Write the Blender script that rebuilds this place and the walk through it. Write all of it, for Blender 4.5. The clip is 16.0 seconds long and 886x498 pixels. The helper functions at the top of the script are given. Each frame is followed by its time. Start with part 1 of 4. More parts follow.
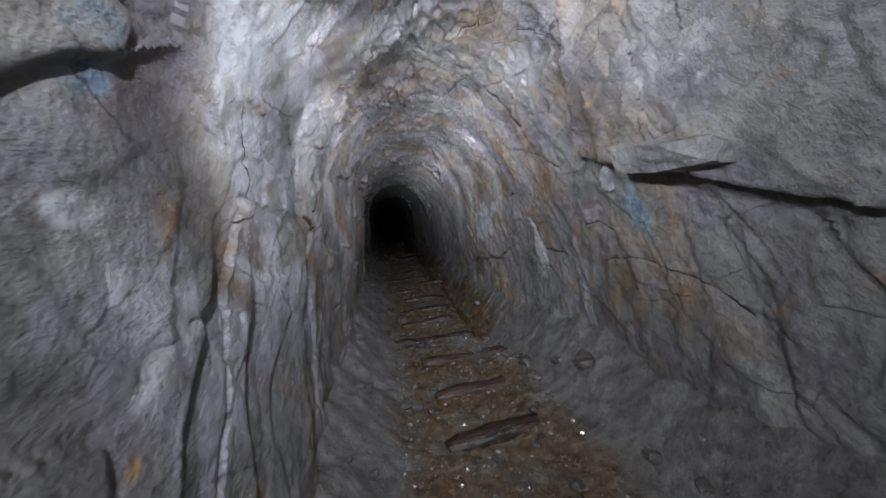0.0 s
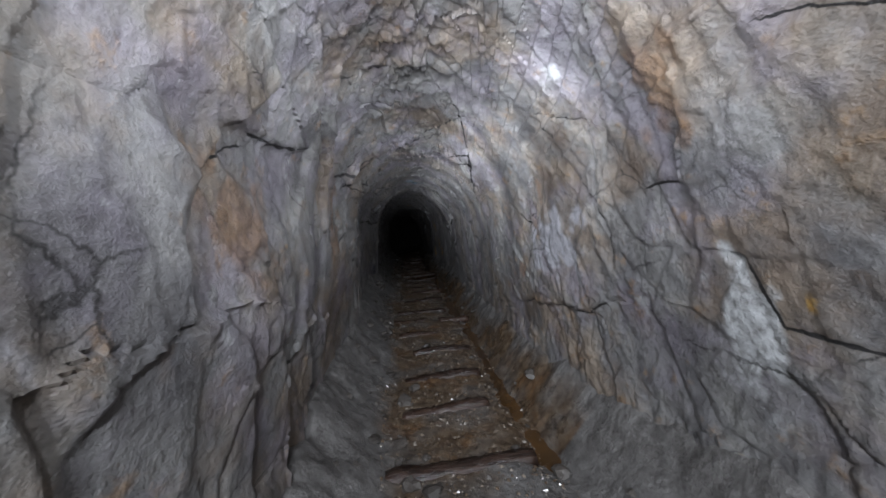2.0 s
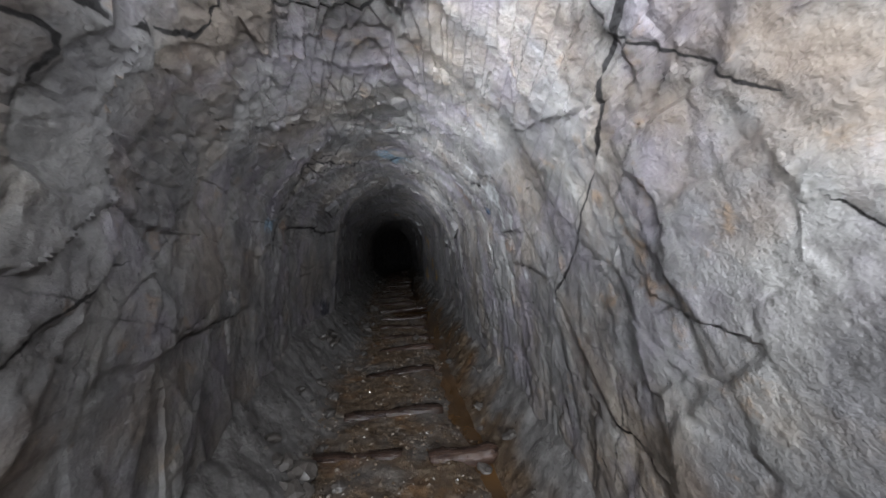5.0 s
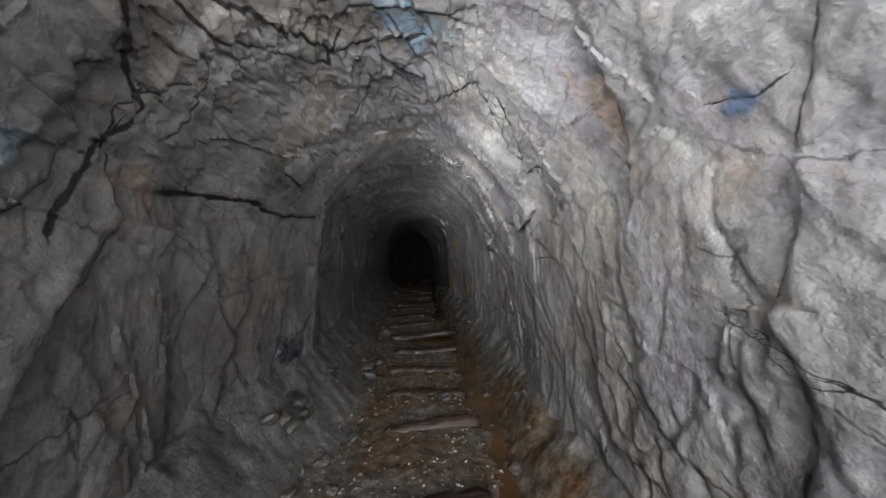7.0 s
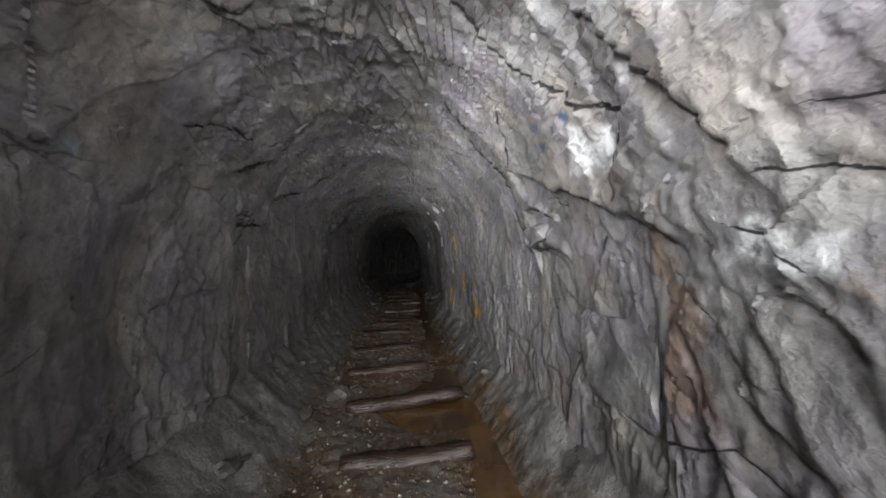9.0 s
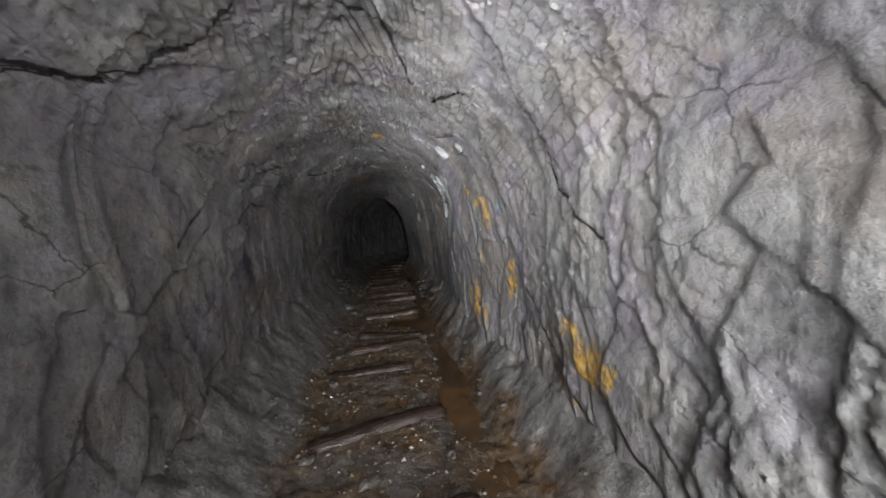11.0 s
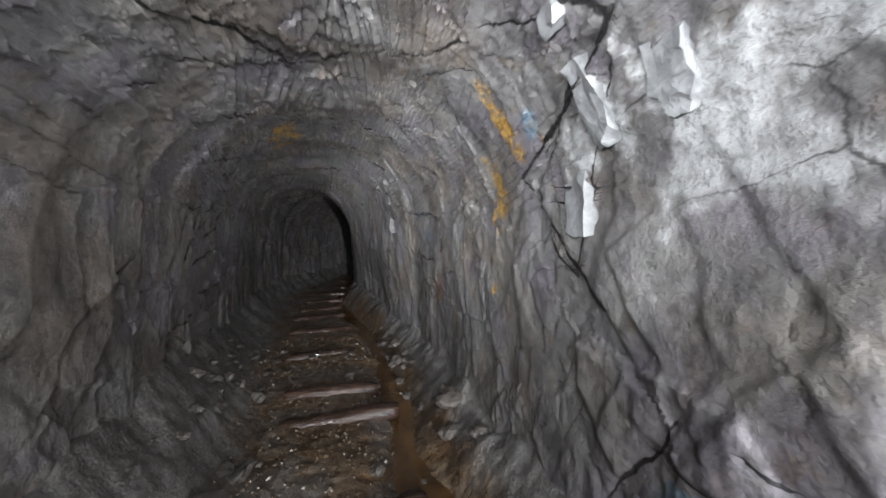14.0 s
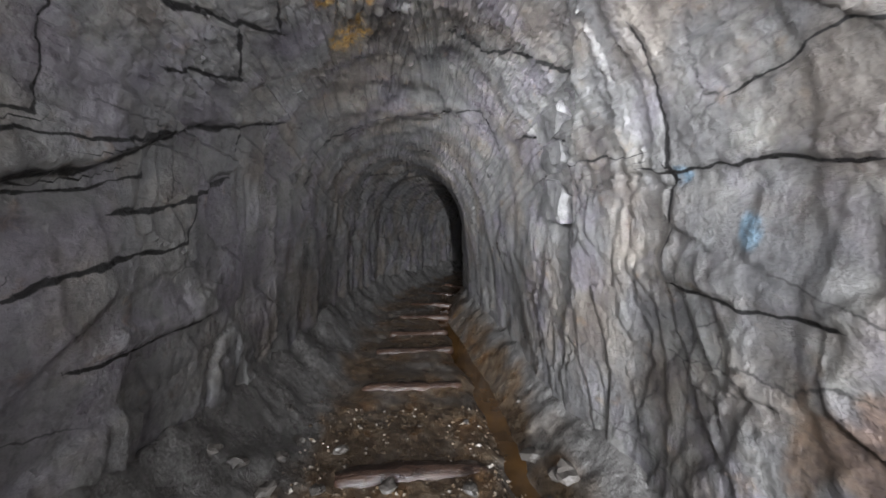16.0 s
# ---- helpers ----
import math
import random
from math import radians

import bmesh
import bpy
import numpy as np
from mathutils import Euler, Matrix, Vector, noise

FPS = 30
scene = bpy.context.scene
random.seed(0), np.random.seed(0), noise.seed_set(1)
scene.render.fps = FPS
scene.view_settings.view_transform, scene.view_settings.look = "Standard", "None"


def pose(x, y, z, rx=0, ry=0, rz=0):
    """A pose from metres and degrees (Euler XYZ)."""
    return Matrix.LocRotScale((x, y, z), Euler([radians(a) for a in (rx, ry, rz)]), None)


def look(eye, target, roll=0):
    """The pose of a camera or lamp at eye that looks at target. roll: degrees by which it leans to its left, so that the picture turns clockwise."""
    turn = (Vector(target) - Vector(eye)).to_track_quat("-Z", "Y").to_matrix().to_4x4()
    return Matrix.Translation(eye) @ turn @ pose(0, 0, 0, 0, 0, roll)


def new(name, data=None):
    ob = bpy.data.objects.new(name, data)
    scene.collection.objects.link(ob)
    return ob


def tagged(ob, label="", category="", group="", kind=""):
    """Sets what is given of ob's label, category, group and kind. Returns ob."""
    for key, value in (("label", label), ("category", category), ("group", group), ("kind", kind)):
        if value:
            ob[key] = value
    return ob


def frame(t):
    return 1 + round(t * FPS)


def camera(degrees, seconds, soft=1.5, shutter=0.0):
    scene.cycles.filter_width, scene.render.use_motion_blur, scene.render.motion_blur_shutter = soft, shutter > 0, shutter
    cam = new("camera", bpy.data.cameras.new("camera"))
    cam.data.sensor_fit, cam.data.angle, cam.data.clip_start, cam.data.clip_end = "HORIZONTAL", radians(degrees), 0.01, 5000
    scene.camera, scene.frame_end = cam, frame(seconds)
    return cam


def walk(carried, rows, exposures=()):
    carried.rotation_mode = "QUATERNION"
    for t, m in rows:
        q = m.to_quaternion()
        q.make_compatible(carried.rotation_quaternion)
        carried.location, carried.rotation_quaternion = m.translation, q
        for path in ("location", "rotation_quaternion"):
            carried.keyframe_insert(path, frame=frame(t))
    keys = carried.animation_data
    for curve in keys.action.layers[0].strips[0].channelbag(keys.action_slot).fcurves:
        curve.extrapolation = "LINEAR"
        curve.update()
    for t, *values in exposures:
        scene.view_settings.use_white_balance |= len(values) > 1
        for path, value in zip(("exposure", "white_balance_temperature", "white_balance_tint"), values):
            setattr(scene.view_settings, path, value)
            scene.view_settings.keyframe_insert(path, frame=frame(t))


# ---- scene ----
cam = camera(102.8, 16.0, soft=1.5, shutter=0.12)
# seconds, x, y, z, and the turns of pose()
PATH = [
    (0, -0.35, 0, 1.3, 84.28, 4.98, -9.5),
    (0.5, -0.237, 0.456, 1.326, 91.27, 2.51, -11.97),
    (1, -0.184, 0.799, 1.319, 86.43, 2.07, -12.32),
    (1.5, -0.225, 1.323, 1.309, 87.41, 6.32, -9.13),
    (2, -0.174, 1.72, 1.301, 86.76, 3.67, -6.35),
    (2.5, -0.054, 2.254, 1.343, 87.14, -0.44, -3.06),
    (3, 0.01, 2.671, 1.282, 86.94, -0.24, -3.08),
    (3.5, 0.07, 3.125, 1.314, 84.53, 0.34, -8.63),
    (4, 0.078, 3.585, 1.328, 87.24, 0.76, -4.27),
    (6.5, 0.051, 5.923, 1.236, 90.3, 2.5, -13.4),
    (7, 0.064, 6.434, 1.233, 90.73, 0.56, -4.41),
    (7.5, 0.023, 6.957, 1.213, 88.93, -1.73, -4.43),
    (8, 0.058, 7.504, 1.276, 89.63, -0.11, -7.21),
    (8.5, 0.163, 8.142, 1.363, 92.55, -1.61, -8.42),
    (9, 0.154, 8.717, 1.256, 90.49, 0.28, -6.41),
    (9.5, 0.15, 9.309, 1.287, 91.35, 2.4, -14.2),
    (10, 0.178, 9.94, 1.277, 87.71, 4.79, -8.99),
    (12.5, -0.091, 12.952, 1.325, 85.56, 1.84, -11.69),
    (13, -0.001, 13.622, 1.34, 88.94, 1.57, -12.37),
    (13.5, -0.022, 14.214, 1.346, 86.56, 2.29, -17.17),
    (14, -0.023, 14.718, 1.372, 87.42, -0.34, -20.32),
    (14.5, 0.05, 15.295, 1.397, 86.16, -1.46, -11.56),
    (15, 0.05, 15.788, 1.364, 86.61, 0.64, -9.66),
    (15.5, 0.038, 16.428, 1.339, 85.22, 0.98, -9.19),
    (16, 0.079, 17.026, 1.333, 86.18, -2.11, -3.87),
]

# Each fixed stand-in lamp along the adit is set weaker; the camera's exposure rises with the walk to offset it.
FALL = 0.45      # stops a metre
def stops_at(y):
    return FALL * y - float(np.interp(y, [0, 0.8, 4, 6.5, 10, 14.5, 17], [4.0, 4.25, 4.4, 4.5, 4.4, 4.75, 4.6]))
walk(cam, [(r[0], pose(*r[1:])) for r in PATH], [(r[0], stops_at(r[2]), float(np.interp(r[0], [0, 4.2, 6.3, 9, 12.5, 16], [5900, 5900, 6350, 6400, 6330, 6150])), 9) for r in PATH])

# ------------------------------------------------------------------ light
world = bpy.data.worlds.new("dark_underground")
world.use_nodes = True
world.node_tree.nodes["Background"].inputs[0].default_value = (0.5, 0.5, 0.55, 1)
world.node_tree.nodes["Background"].inputs[1].default_value = 0.0
scene.world = world


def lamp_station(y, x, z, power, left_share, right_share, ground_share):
    """Fixed spots added in place of the moving head lamp: beams to both walls and the ground, and a flat fan that rakes
    along the roof.
    """
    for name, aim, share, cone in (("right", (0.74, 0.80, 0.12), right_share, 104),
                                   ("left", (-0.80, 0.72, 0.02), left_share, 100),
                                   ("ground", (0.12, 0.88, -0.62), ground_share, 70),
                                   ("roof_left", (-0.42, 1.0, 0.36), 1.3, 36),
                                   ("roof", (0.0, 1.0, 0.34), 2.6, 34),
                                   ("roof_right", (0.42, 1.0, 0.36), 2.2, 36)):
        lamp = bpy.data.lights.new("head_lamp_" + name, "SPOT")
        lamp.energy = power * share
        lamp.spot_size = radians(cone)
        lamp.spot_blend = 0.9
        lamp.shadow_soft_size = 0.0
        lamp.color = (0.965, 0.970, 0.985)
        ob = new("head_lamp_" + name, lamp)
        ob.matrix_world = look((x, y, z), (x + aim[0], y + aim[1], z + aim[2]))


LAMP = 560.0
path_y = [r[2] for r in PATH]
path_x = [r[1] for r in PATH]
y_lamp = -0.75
# The added spots run on past the end of the walk.
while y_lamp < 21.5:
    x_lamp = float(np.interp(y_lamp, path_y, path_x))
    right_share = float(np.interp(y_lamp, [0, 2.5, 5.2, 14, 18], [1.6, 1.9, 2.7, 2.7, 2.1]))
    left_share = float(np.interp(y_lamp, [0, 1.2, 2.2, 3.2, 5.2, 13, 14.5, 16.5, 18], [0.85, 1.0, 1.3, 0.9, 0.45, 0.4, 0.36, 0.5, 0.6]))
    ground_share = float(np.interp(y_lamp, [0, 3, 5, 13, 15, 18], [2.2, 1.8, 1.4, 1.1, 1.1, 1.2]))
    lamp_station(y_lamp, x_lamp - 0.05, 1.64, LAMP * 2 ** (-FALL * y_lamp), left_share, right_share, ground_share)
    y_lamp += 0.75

# ------------------------------------------------------------------ plan of the adit
# y, left wall low / middle / high, roof height, right wall high / middle / low
PLAN = [
    (-2.0, -0.72, -0.72, -0.66, 2.15, 0.62, 0.84, 0.92),
    (1.3, -0.72, -0.70, -0.66, 2.15, 0.56, 0.84, 0.95),
    (2.2, -0.74, -0.72, -0.68, 2.18, 0.62, 0.84, 0.95),
    (3.2, -0.70, -0.68, -0.64, 2.20, 0.68, 0.84, 0.94),
    (4.4, -0.78, -0.68, -0.64, 2.17, 0.64, 0.74, 0.84),
    (5.3, -0.72, -0.66, -0.62, 2.08, 0.64, 0.76, 0.84),
    (6.8, -0.86, -0.84, -0.80, 2.15, 0.72, 0.84, 0.90),
    (8.0, -0.92, -0.94, -0.92, 2.16, 0.76, 0.84, 0.90),
    (8.7, -0.86, -0.84, -0.74, 2.12, 0.74, 0.85, 0.90),
    (9.4, -0.78, -0.72, -0.66, 2.14, 0.74, 0.90, 0.98),
    (10.3, -0.92, -0.98, -0.80, 2.25, 0.86, 1.02, 1.06),
    (11.2, -0.90, -0.94, -0.84, 2.36, 0.92, 1.05, 1.02),
    (12.2, -0.95, -1.00, -1.00, 2.36, 0.92, 1.00, 0.98),
    (13.6, -0.95, -0.95, -0.92, 2.30, 0.86, 0.96, 0.96),
    (15.0, -0.95, -0.95, -0.90, 2.28, 0.80, 0.84, 0.86),
    (15.7, -0.92, -0.92, -0.84, 2.26, 0.88, 0.92, 0.90),
    (16.6, -0.86, -0.84, -0.78, 2.28, 1.00, 1.00, 0.98),
    (17.5, -0.88, -0.88, -0.80, 2.28, 0.96, 1.02, 1.06),
    (18.4, -0.88, -0.88, -0.84, 2.36, 0.92, 1.06, 1.10),
    (19.4, -0.92, -0.92, -0.84, 2.46, 0.80, 0.92, 1.00),
    (20.5, -0.90, -0.92, -0.84, 2.28, 0.74, 0.84, 0.92),
    (22.0, -0.88, -0.88, -0.80, 2.20, 0.66, 0.76, 0.80),
    (23.4, -0.62, -0.62, -0.54, 2.20, 0.80, 0.88, 0.92),
    (26.0, 0.35, 0.32, 0.38, 2.15, 1.65, 1.80, 1.80),
    (29.0, 1.9, 1.9, 2.0, 2.10, 3.1, 3.3, 3.3),
]
PLAN_A = np.array(PLAN)


def plan_at(y):
    return [np.interp(y, PLAN_A[:, 0], PLAN_A[:, i]) for i in range(1, 8)]


def section(y, p):
    """Place x, z of the bare section at y for the parameter p: 0 left foot, 5 crown, 10 right foot. Arrays of one shape."""
    ll, lm, lt, h, rt, rm, rl = plan_at(y)
    mid = (lt + rt) / 2
    xs = [ll, ll, lm, lt, lt + 0.22 * (rt - lt), mid, rt - 0.24 * (rt - lt), rt, rm, rl, rl]
    zs = [-0.25 + 0 * h, 0.45 + 0 * h, 1.1 + 0 * h, 0.77 * h, h - 0.12, h, h - 0.1, 0.75 * h, 1.05 + 0 * h, 0.45 + 0 * h, -0.25 + 0 * h]
    xs, zs = np.array(xs), np.array(zs)
    i = np.clip(np.floor(p).astype(int), 0, 9)
    f = p - i

    def pick(a, k):
        return np.take_along_axis(a, np.clip(k, 0, 10)[None], 0)[0]

    def spline(a):
        a0, a1, a2, a3 = pick(a, i - 1), pick(a, i), pick(a, i + 1), pick(a, i + 2)
        return a1 + 0.5 * f * (a2 - a0 + f * (2 * a0 - 5 * a1 + 4 * a2 - a3 + f * (3 * (a1 - a2) + a3 - a0)))
    return spline(xs), spline(zs)


# ------------------------------------------------------------------ noise on arrays
def hash01(i, j, k):
    v = np.sin(i * 127.1 + j * 311.7 + k * 74.7) * 43758.5453
    return v - np.floor(v)


def smooth_noise(x, y, k=0):
    i, j = np.floor(x), np.floor(y)
    f, g = x - i, y - j
    f, g = f * f * (3 - 2 * f), g * g * (3 - 2 * g)
    a = hash01(i, j, k) * (1 - f) + hash01(i + 1, j, k) * f
    b = hash01(i, j + 1, k) * (1 - f) + hash01(i + 1, j + 1, k) * f
    return (a * (1 - g) + b * g) * 2 - 1


def rough_noise(x, y, k=0, octaves=4):
    total, size = 0 * x, 1.0
    for o in range(octaves):
        total = total + size * smooth_noise(x, y, k + 13 * o)
        x, y, size = x * 2.03 + 5.1, y * 2.03 - 3.7, size * 0.5
    return total


def blocks(x, y, k, lean=0.35, toward=0.7, soft=0.05):
    """Broken rock: each cell of a jittered grid is a plane of its own height and tilt, leaning in towards its far end and breaking off there.
    Returns the height, a crack line (0 to 1) and a cell value."""
    i0, j0 = np.floor(x), np.floor(y)
    best, second = np.full(x.shape, 9.0), np.full(x.shape, 9.0)
    high, next_high, cell = np.zeros(x.shape), np.zeros(x.shape), np.zeros(x.shape)
    for di in (-1, 0, 1):
        for dj in (-1, 0, 1):
            i, j = i0 + di, j0 + dj
            cx, cy = i + 0.15 + 0.7 * hash01(i, j, k), j + 0.15 + 0.7 * hash01(i, j, k + 1)
            dx, dy = x - cx, y - cy
            d = np.maximum(np.abs(dx) * 0.9 + 0.25 * np.abs(dy), np.abs(dy) * 0.9 + 0.2 * np.abs(dx))
            v = hash01(i, j, k + 2) * 1.4 - 0.7 + dx * (toward + lean * (hash01(i, j, k + 3) * 4 - 2)) + dy * lean * (hash01(i, j, k + 4) * 4 - 2)
            near = d < best
            nearer = d < second
            next_high = np.where(near, high, np.where(nearer, v, next_high))
            second = np.where(near, best, np.minimum(second, d))
            high = np.where(near, v, high)
            cell = np.where(near, hash01(i, j, k + 5), cell)
            best = np.where(near, d, best)
    w = np.clip(0.5 + (second - best) / (2 * soft), 0, 1)
    return high * w + next_high * (1 - w), np.clip(1 - (second - best) / 0.08, 0, 1), cell


# Breaks in the rock: how proud the side left of the line stands, how wide its painted shade is in mm, corners as (y, p)
# of the section.
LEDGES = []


def ledge(proud, shade_mm, *corners):
    LEDGES.append((list(zip(corners[::2], corners[1::2])), proud, shade_mm))


ledge(0.022, 11, 1.78, 2.38, 2.04, 2.48, 2.21, 2.86, 2.03, 3.20, 1.77, 3.44, 1.75, 3.80, 1.74, 4.02, 1.78, 4.76, 1.87, 4.96, 1.65, 5.39)
ledge(0.050, 11, 1.96, 1.50, 1.86, 1.81, 1.84, 2.21, 1.78, 2.38)
ledge(0.005, 8, 1.91, 4.77, 1.89, 5.11, 1.71, 5.42, 1.61, 5.73)
ledge(0.005, 7, 1.72, 5.90, 1.61, 6.12)
ledge(0.005, 8, 1.53, 6.05, 1.42, 6.35, 1.33, 6.47)
ledge(0.100, 14, 1.24, 6.25, 1.39, 6.65, 1.62, 7.13, 1.51, 7.24, 1.33, 7.34, 1.15, 7.43, 0.94, 7.54)
ledge(0.007, 13, 2.40, 3.81, 3.06, 4.95, 2.74, 5.57, 2.26, 5.76, 2.19, 5.89, 2.21, 6.35, 2.21, 6.73)
ledge(0.060, 14, 3.21, 0.93, 3.24, 1.60)
ledge(0.060, 19, 4.31, 1.93, 4.27, 3.05, 3.61, 3.68)
ledge(0.010, 8, 1.93, 7.74, 1.71, 7.86)
ledge(0.020, 14, 2.24, 8.17, 2.24, 8.64, 2.20, 8.96, 2.07, 9.25)
ledge(0.010, 12, 2.65, 7.87, 2.60, 8.18, 2.33, 8.20)
ledge(0.002, 9, 2.10, 6.43, 1.94, 6.85)
ledge(0.010, 7, 2.40, 6.90, 2.04, 7.27)
ledge(0.010, 7, 1.86, 8.18, 1.60, 8.08, 1.32, 8.14, 1.15, 8.23, 1.05, 8.36)
ledge(0.005, 5, 1.13, 2.48, 1.15, 2.60, 1.12, 2.71, 1.07, 2.91, 1.05, 3.02)
ledge(0.005, 6, 1.02, 2.37, 1.13, 2.42)
ledge(0.020, 10, 2.82, 2.75, 2.87, 2.77, 2.91, 2.81, 2.96, 2.83)
ledge(0.040, 15, 2.99, 2.93, 3.15, 2.93, 3.36, 2.98, 3.53, 3.10)
ledge(0.050, 14, 3.22, 1.44, 3.38, 1.45, 3.46, 1.56, 3.62, 1.62, 3.74, 1.89, 3.78, 2.31, 3.81, 2.71, 3.91, 2.98, 3.67, 3.33, 3.39, 3.58)
ledge(0.018, 25, 4.32, 3.04, 4.75, 3.32, 5.11, 4.19, 4.97, 4.81, 4.79, 5.40, 4.37, 5.82)
ledge(0.004, 16, 5.28, 4.14, 5.35, 5.09, 5.32, 5.82, 4.87, 6.29)
ledge(0.005, 17, 3.96, 5.43, 4.39, 5.93, 4.79, 6.25, 5.29, 6.74, 6.04, 8.02)
ledge(0.015, 10, 3.61, 6.58, 3.54, 7.03, 3.38, 7.49, 3.31, 7.67)
ledge(0.015, 11, 3.32, 7.73, 3.32, 7.93)
ledge(0.030, 11, 4.54, 8.65, 3.97, 8.52, 3.64, 8.47, 3.45, 8.34)
ledge(0.010, 8, 4.54, 8.65, 4.18, 7.66)
ledge(0.007, 6, 3.56, 6.58, 3.27, 6.83)
ledge(0.015, 9, 2.98, 7.42, 2.83, 7.43)
ledge(0.004, 10, 3.61, 4.69, 3.62, 5.04)
ledge(0.004, 10, 3.55, 3.76, 3.65, 4.46)
ledge(0.020, 15, 4.63, 3.12, 5.23, 3.25, 5.24, 2.81)
ledge(0.001, 8, 3.95, 4.10, 4.17, 4.66)
ledge(0.008, 26, 4.61, 3.05, 4.82, 3.27, 5.01, 3.76, 5.09, 4.35, 5.10, 4.86)
ledge(0.007, 20, 5.04, 4.87, 4.96, 5.33, 4.81, 5.56)
ledge(0.020, 10, 4.32, 3.06, 4.41, 3.11, 4.48, 3.18)
ledge(0.004, 10, 4.49, 3.12, 4.60, 3.31, 4.69, 3.48)
ledge(0.003, 8, 4.51, 3.28, 4.64, 3.53)
ledge(0.006, 19, 5.67, 4.25, 5.77, 4.92, 5.55, 5.37, 5.65, 5.47, 5.25, 6.15, 4.99, 6.38)
ledge(0.050, 19, 5.67, 2.50, 5.60, 2.82, 5.62, 3.24, 5.42, 3.56, 5.14, 3.35)
ledge(0.005, 19, 5.42, 3.56, 5.60, 3.72, 5.53, 3.99)
ledge(0.040, 19, 5.88, 1.78, 6.54, 1.76)
ledge(0.005, 24, 7.44, 2.32, 7.68, 3.15, 7.31, 3.64, 7.98, 4.54, 7.88, 5.42)
ledge(0.020, 10, 4.35, 1.62, 4.44, 1.57, 4.46, 1.64, 4.45, 1.88, 4.47, 2.03, 4.51, 2.24, 4.57, 2.35, 4.79, 2.40)
ledge(0.020, 10, 5.04, 1.86, 5.19, 1.94, 5.38, 2.13, 5.60, 2.29)
ledge(0.004, 10, 4.75, 6.19, 5.07, 6.48, 5.20, 6.64)
ledge(0.010, 8, 5.20, 6.64, 4.99, 7.11)
ledge(0.010, 5, 4.94, 7.47, 4.80, 7.70, 4.71, 7.92, 4.61, 8.07)
ledge(0.015, 6, 4.73, 7.48, 4.65, 7.68, 4.50, 7.83)
ledge(0.020, 14, 5.88, 8.25, 5.67, 8.66, 5.32, 8.77)
ledge(0.015, 8, 4.37, 7.47, 4.29, 7.56, 4.21, 7.58)
ledge(0.025, 10, 4.01, 7.25, 4.07, 7.51, 4.14, 7.69, 4.26, 8.21, 4.37, 8.65)
ledge(0.030, 10, 7.09, 1.88, 7.12, 2.14, 7.21, 2.27, 7.31, 2.36, 7.43, 2.56, 7.49, 2.86, 7.39, 3.17, 7.48, 3.30, 7.41, 3.52, 7.29, 3.84)
ledge(0.020, 10, 7.39, 1.85, 7.56, 2.12, 7.68, 2.42, 7.58, 3.10, 7.83, 3.57, 7.69, 3.77)
ledge(0.003, 10, 7.81, 3.01, 7.90, 3.24, 7.85, 3.55)
ledge(0.005, 18, 7.37, 3.74, 7.69, 3.80, 8.07, 4.45, 7.87, 4.65)
ledge(0.005, 14, 7.28, 3.62, 7.30, 3.82, 7.45, 3.94, 7.54, 4.26, 7.30, 4.47)
ledge(0.006, 16, 7.67, 4.60, 7.53, 4.99, 7.39, 5.48)
ledge(0.005, 13, 8.60, 3.58, 8.82, 3.89, 8.45, 4.63, 8.61, 5.29, 8.09, 6.03)
ledge(0.006, 14, 7.06, 5.94, 7.19, 6.16, 7.24, 6.45, 7.15, 6.66, 6.92, 6.84)
ledge(0.030, 9, 6.77, 6.61, 6.94, 6.90, 7.06, 7.31, 7.13, 7.85)
ledge(0.010, 9, 7.45, 6.62, 7.54, 6.93, 7.58, 7.29)
ledge(0.001, 13, 8.13, 6.04, 8.38, 6.56, 8.29, 6.82)
ledge(0.025, 10, 6.59, 7.78, 6.44, 7.79, 6.28, 7.82)
ledge(0.030, 10, 6.77, 7.45, 6.60, 7.44)
ledge(0.020, 5, 6.83, 7.55, 6.68, 7.52)
ledge(0.010, 5, 7.18, 8.01, 7.02, 8.12, 6.90, 8.21)
ledge(0.010, 14, 9.06, 8.00, 8.51, 8.70)
ledge(0.020, 11, 8.03, 9.15, 7.66, 9.29, 7.35, 9.34)
ledge(0.030, 14, 7.11, 8.48, 7.18, 9.30)
ledge(0.005, 4, 6.68, 8.20, 6.49, 8.18)
ledge(0.030, 17, 8.61, 0.68, 8.45, 1.22, 8.27, 2.14)
ledge(0.022, 26, 7.90, 2.66, 8.44, 2.77, 8.77, 2.67, 9.27, 2.76, 9.52, 3.36, 10.00, 3.99, 9.91, 5.15, 9.90, 5.63, 9.36, 7.28)
ledge(0.020, 9, 8.07, 8.35, 7.88, 9.02, 7.60, 9.04)
ledge(0.002, 10, 8.09, 6.23, 8.35, 6.75, 8.22, 6.89, 8.14, 7.31)
ledge(0.010, 5, 7.27, 7.97, 7.10, 8.14, 6.97, 8.14)
ledge(0.010, 6, 7.22, 7.08, 7.11, 7.13, 7.06, 7.10)
ledge(0.020, 10, 9.18, 7.24, 8.79, 7.40, 8.54, 7.58)
ledge(0.018, 26, 11.00, 2.92, 11.46, 3.23, 11.40, 3.73, 11.21, 4.05, 11.41, 4.66, 11.72, 5.10, 11.46, 5.35, 11.62, 5.97)
ledge(0.007, 14, 10.34, 3.12, 10.61, 3.26, 10.99, 3.27)
ledge(0.030, 25, 11.05, 1.64, 11.09, 2.11, 11.14, 2.45, 11.81, 2.54, 11.94, 2.83, 12.71, 3.22)
ledge(0.007, 23, 10.01, 5.63, 10.15, 6.06, 10.16, 6.34, 9.92, 6.75, 9.68, 6.96)
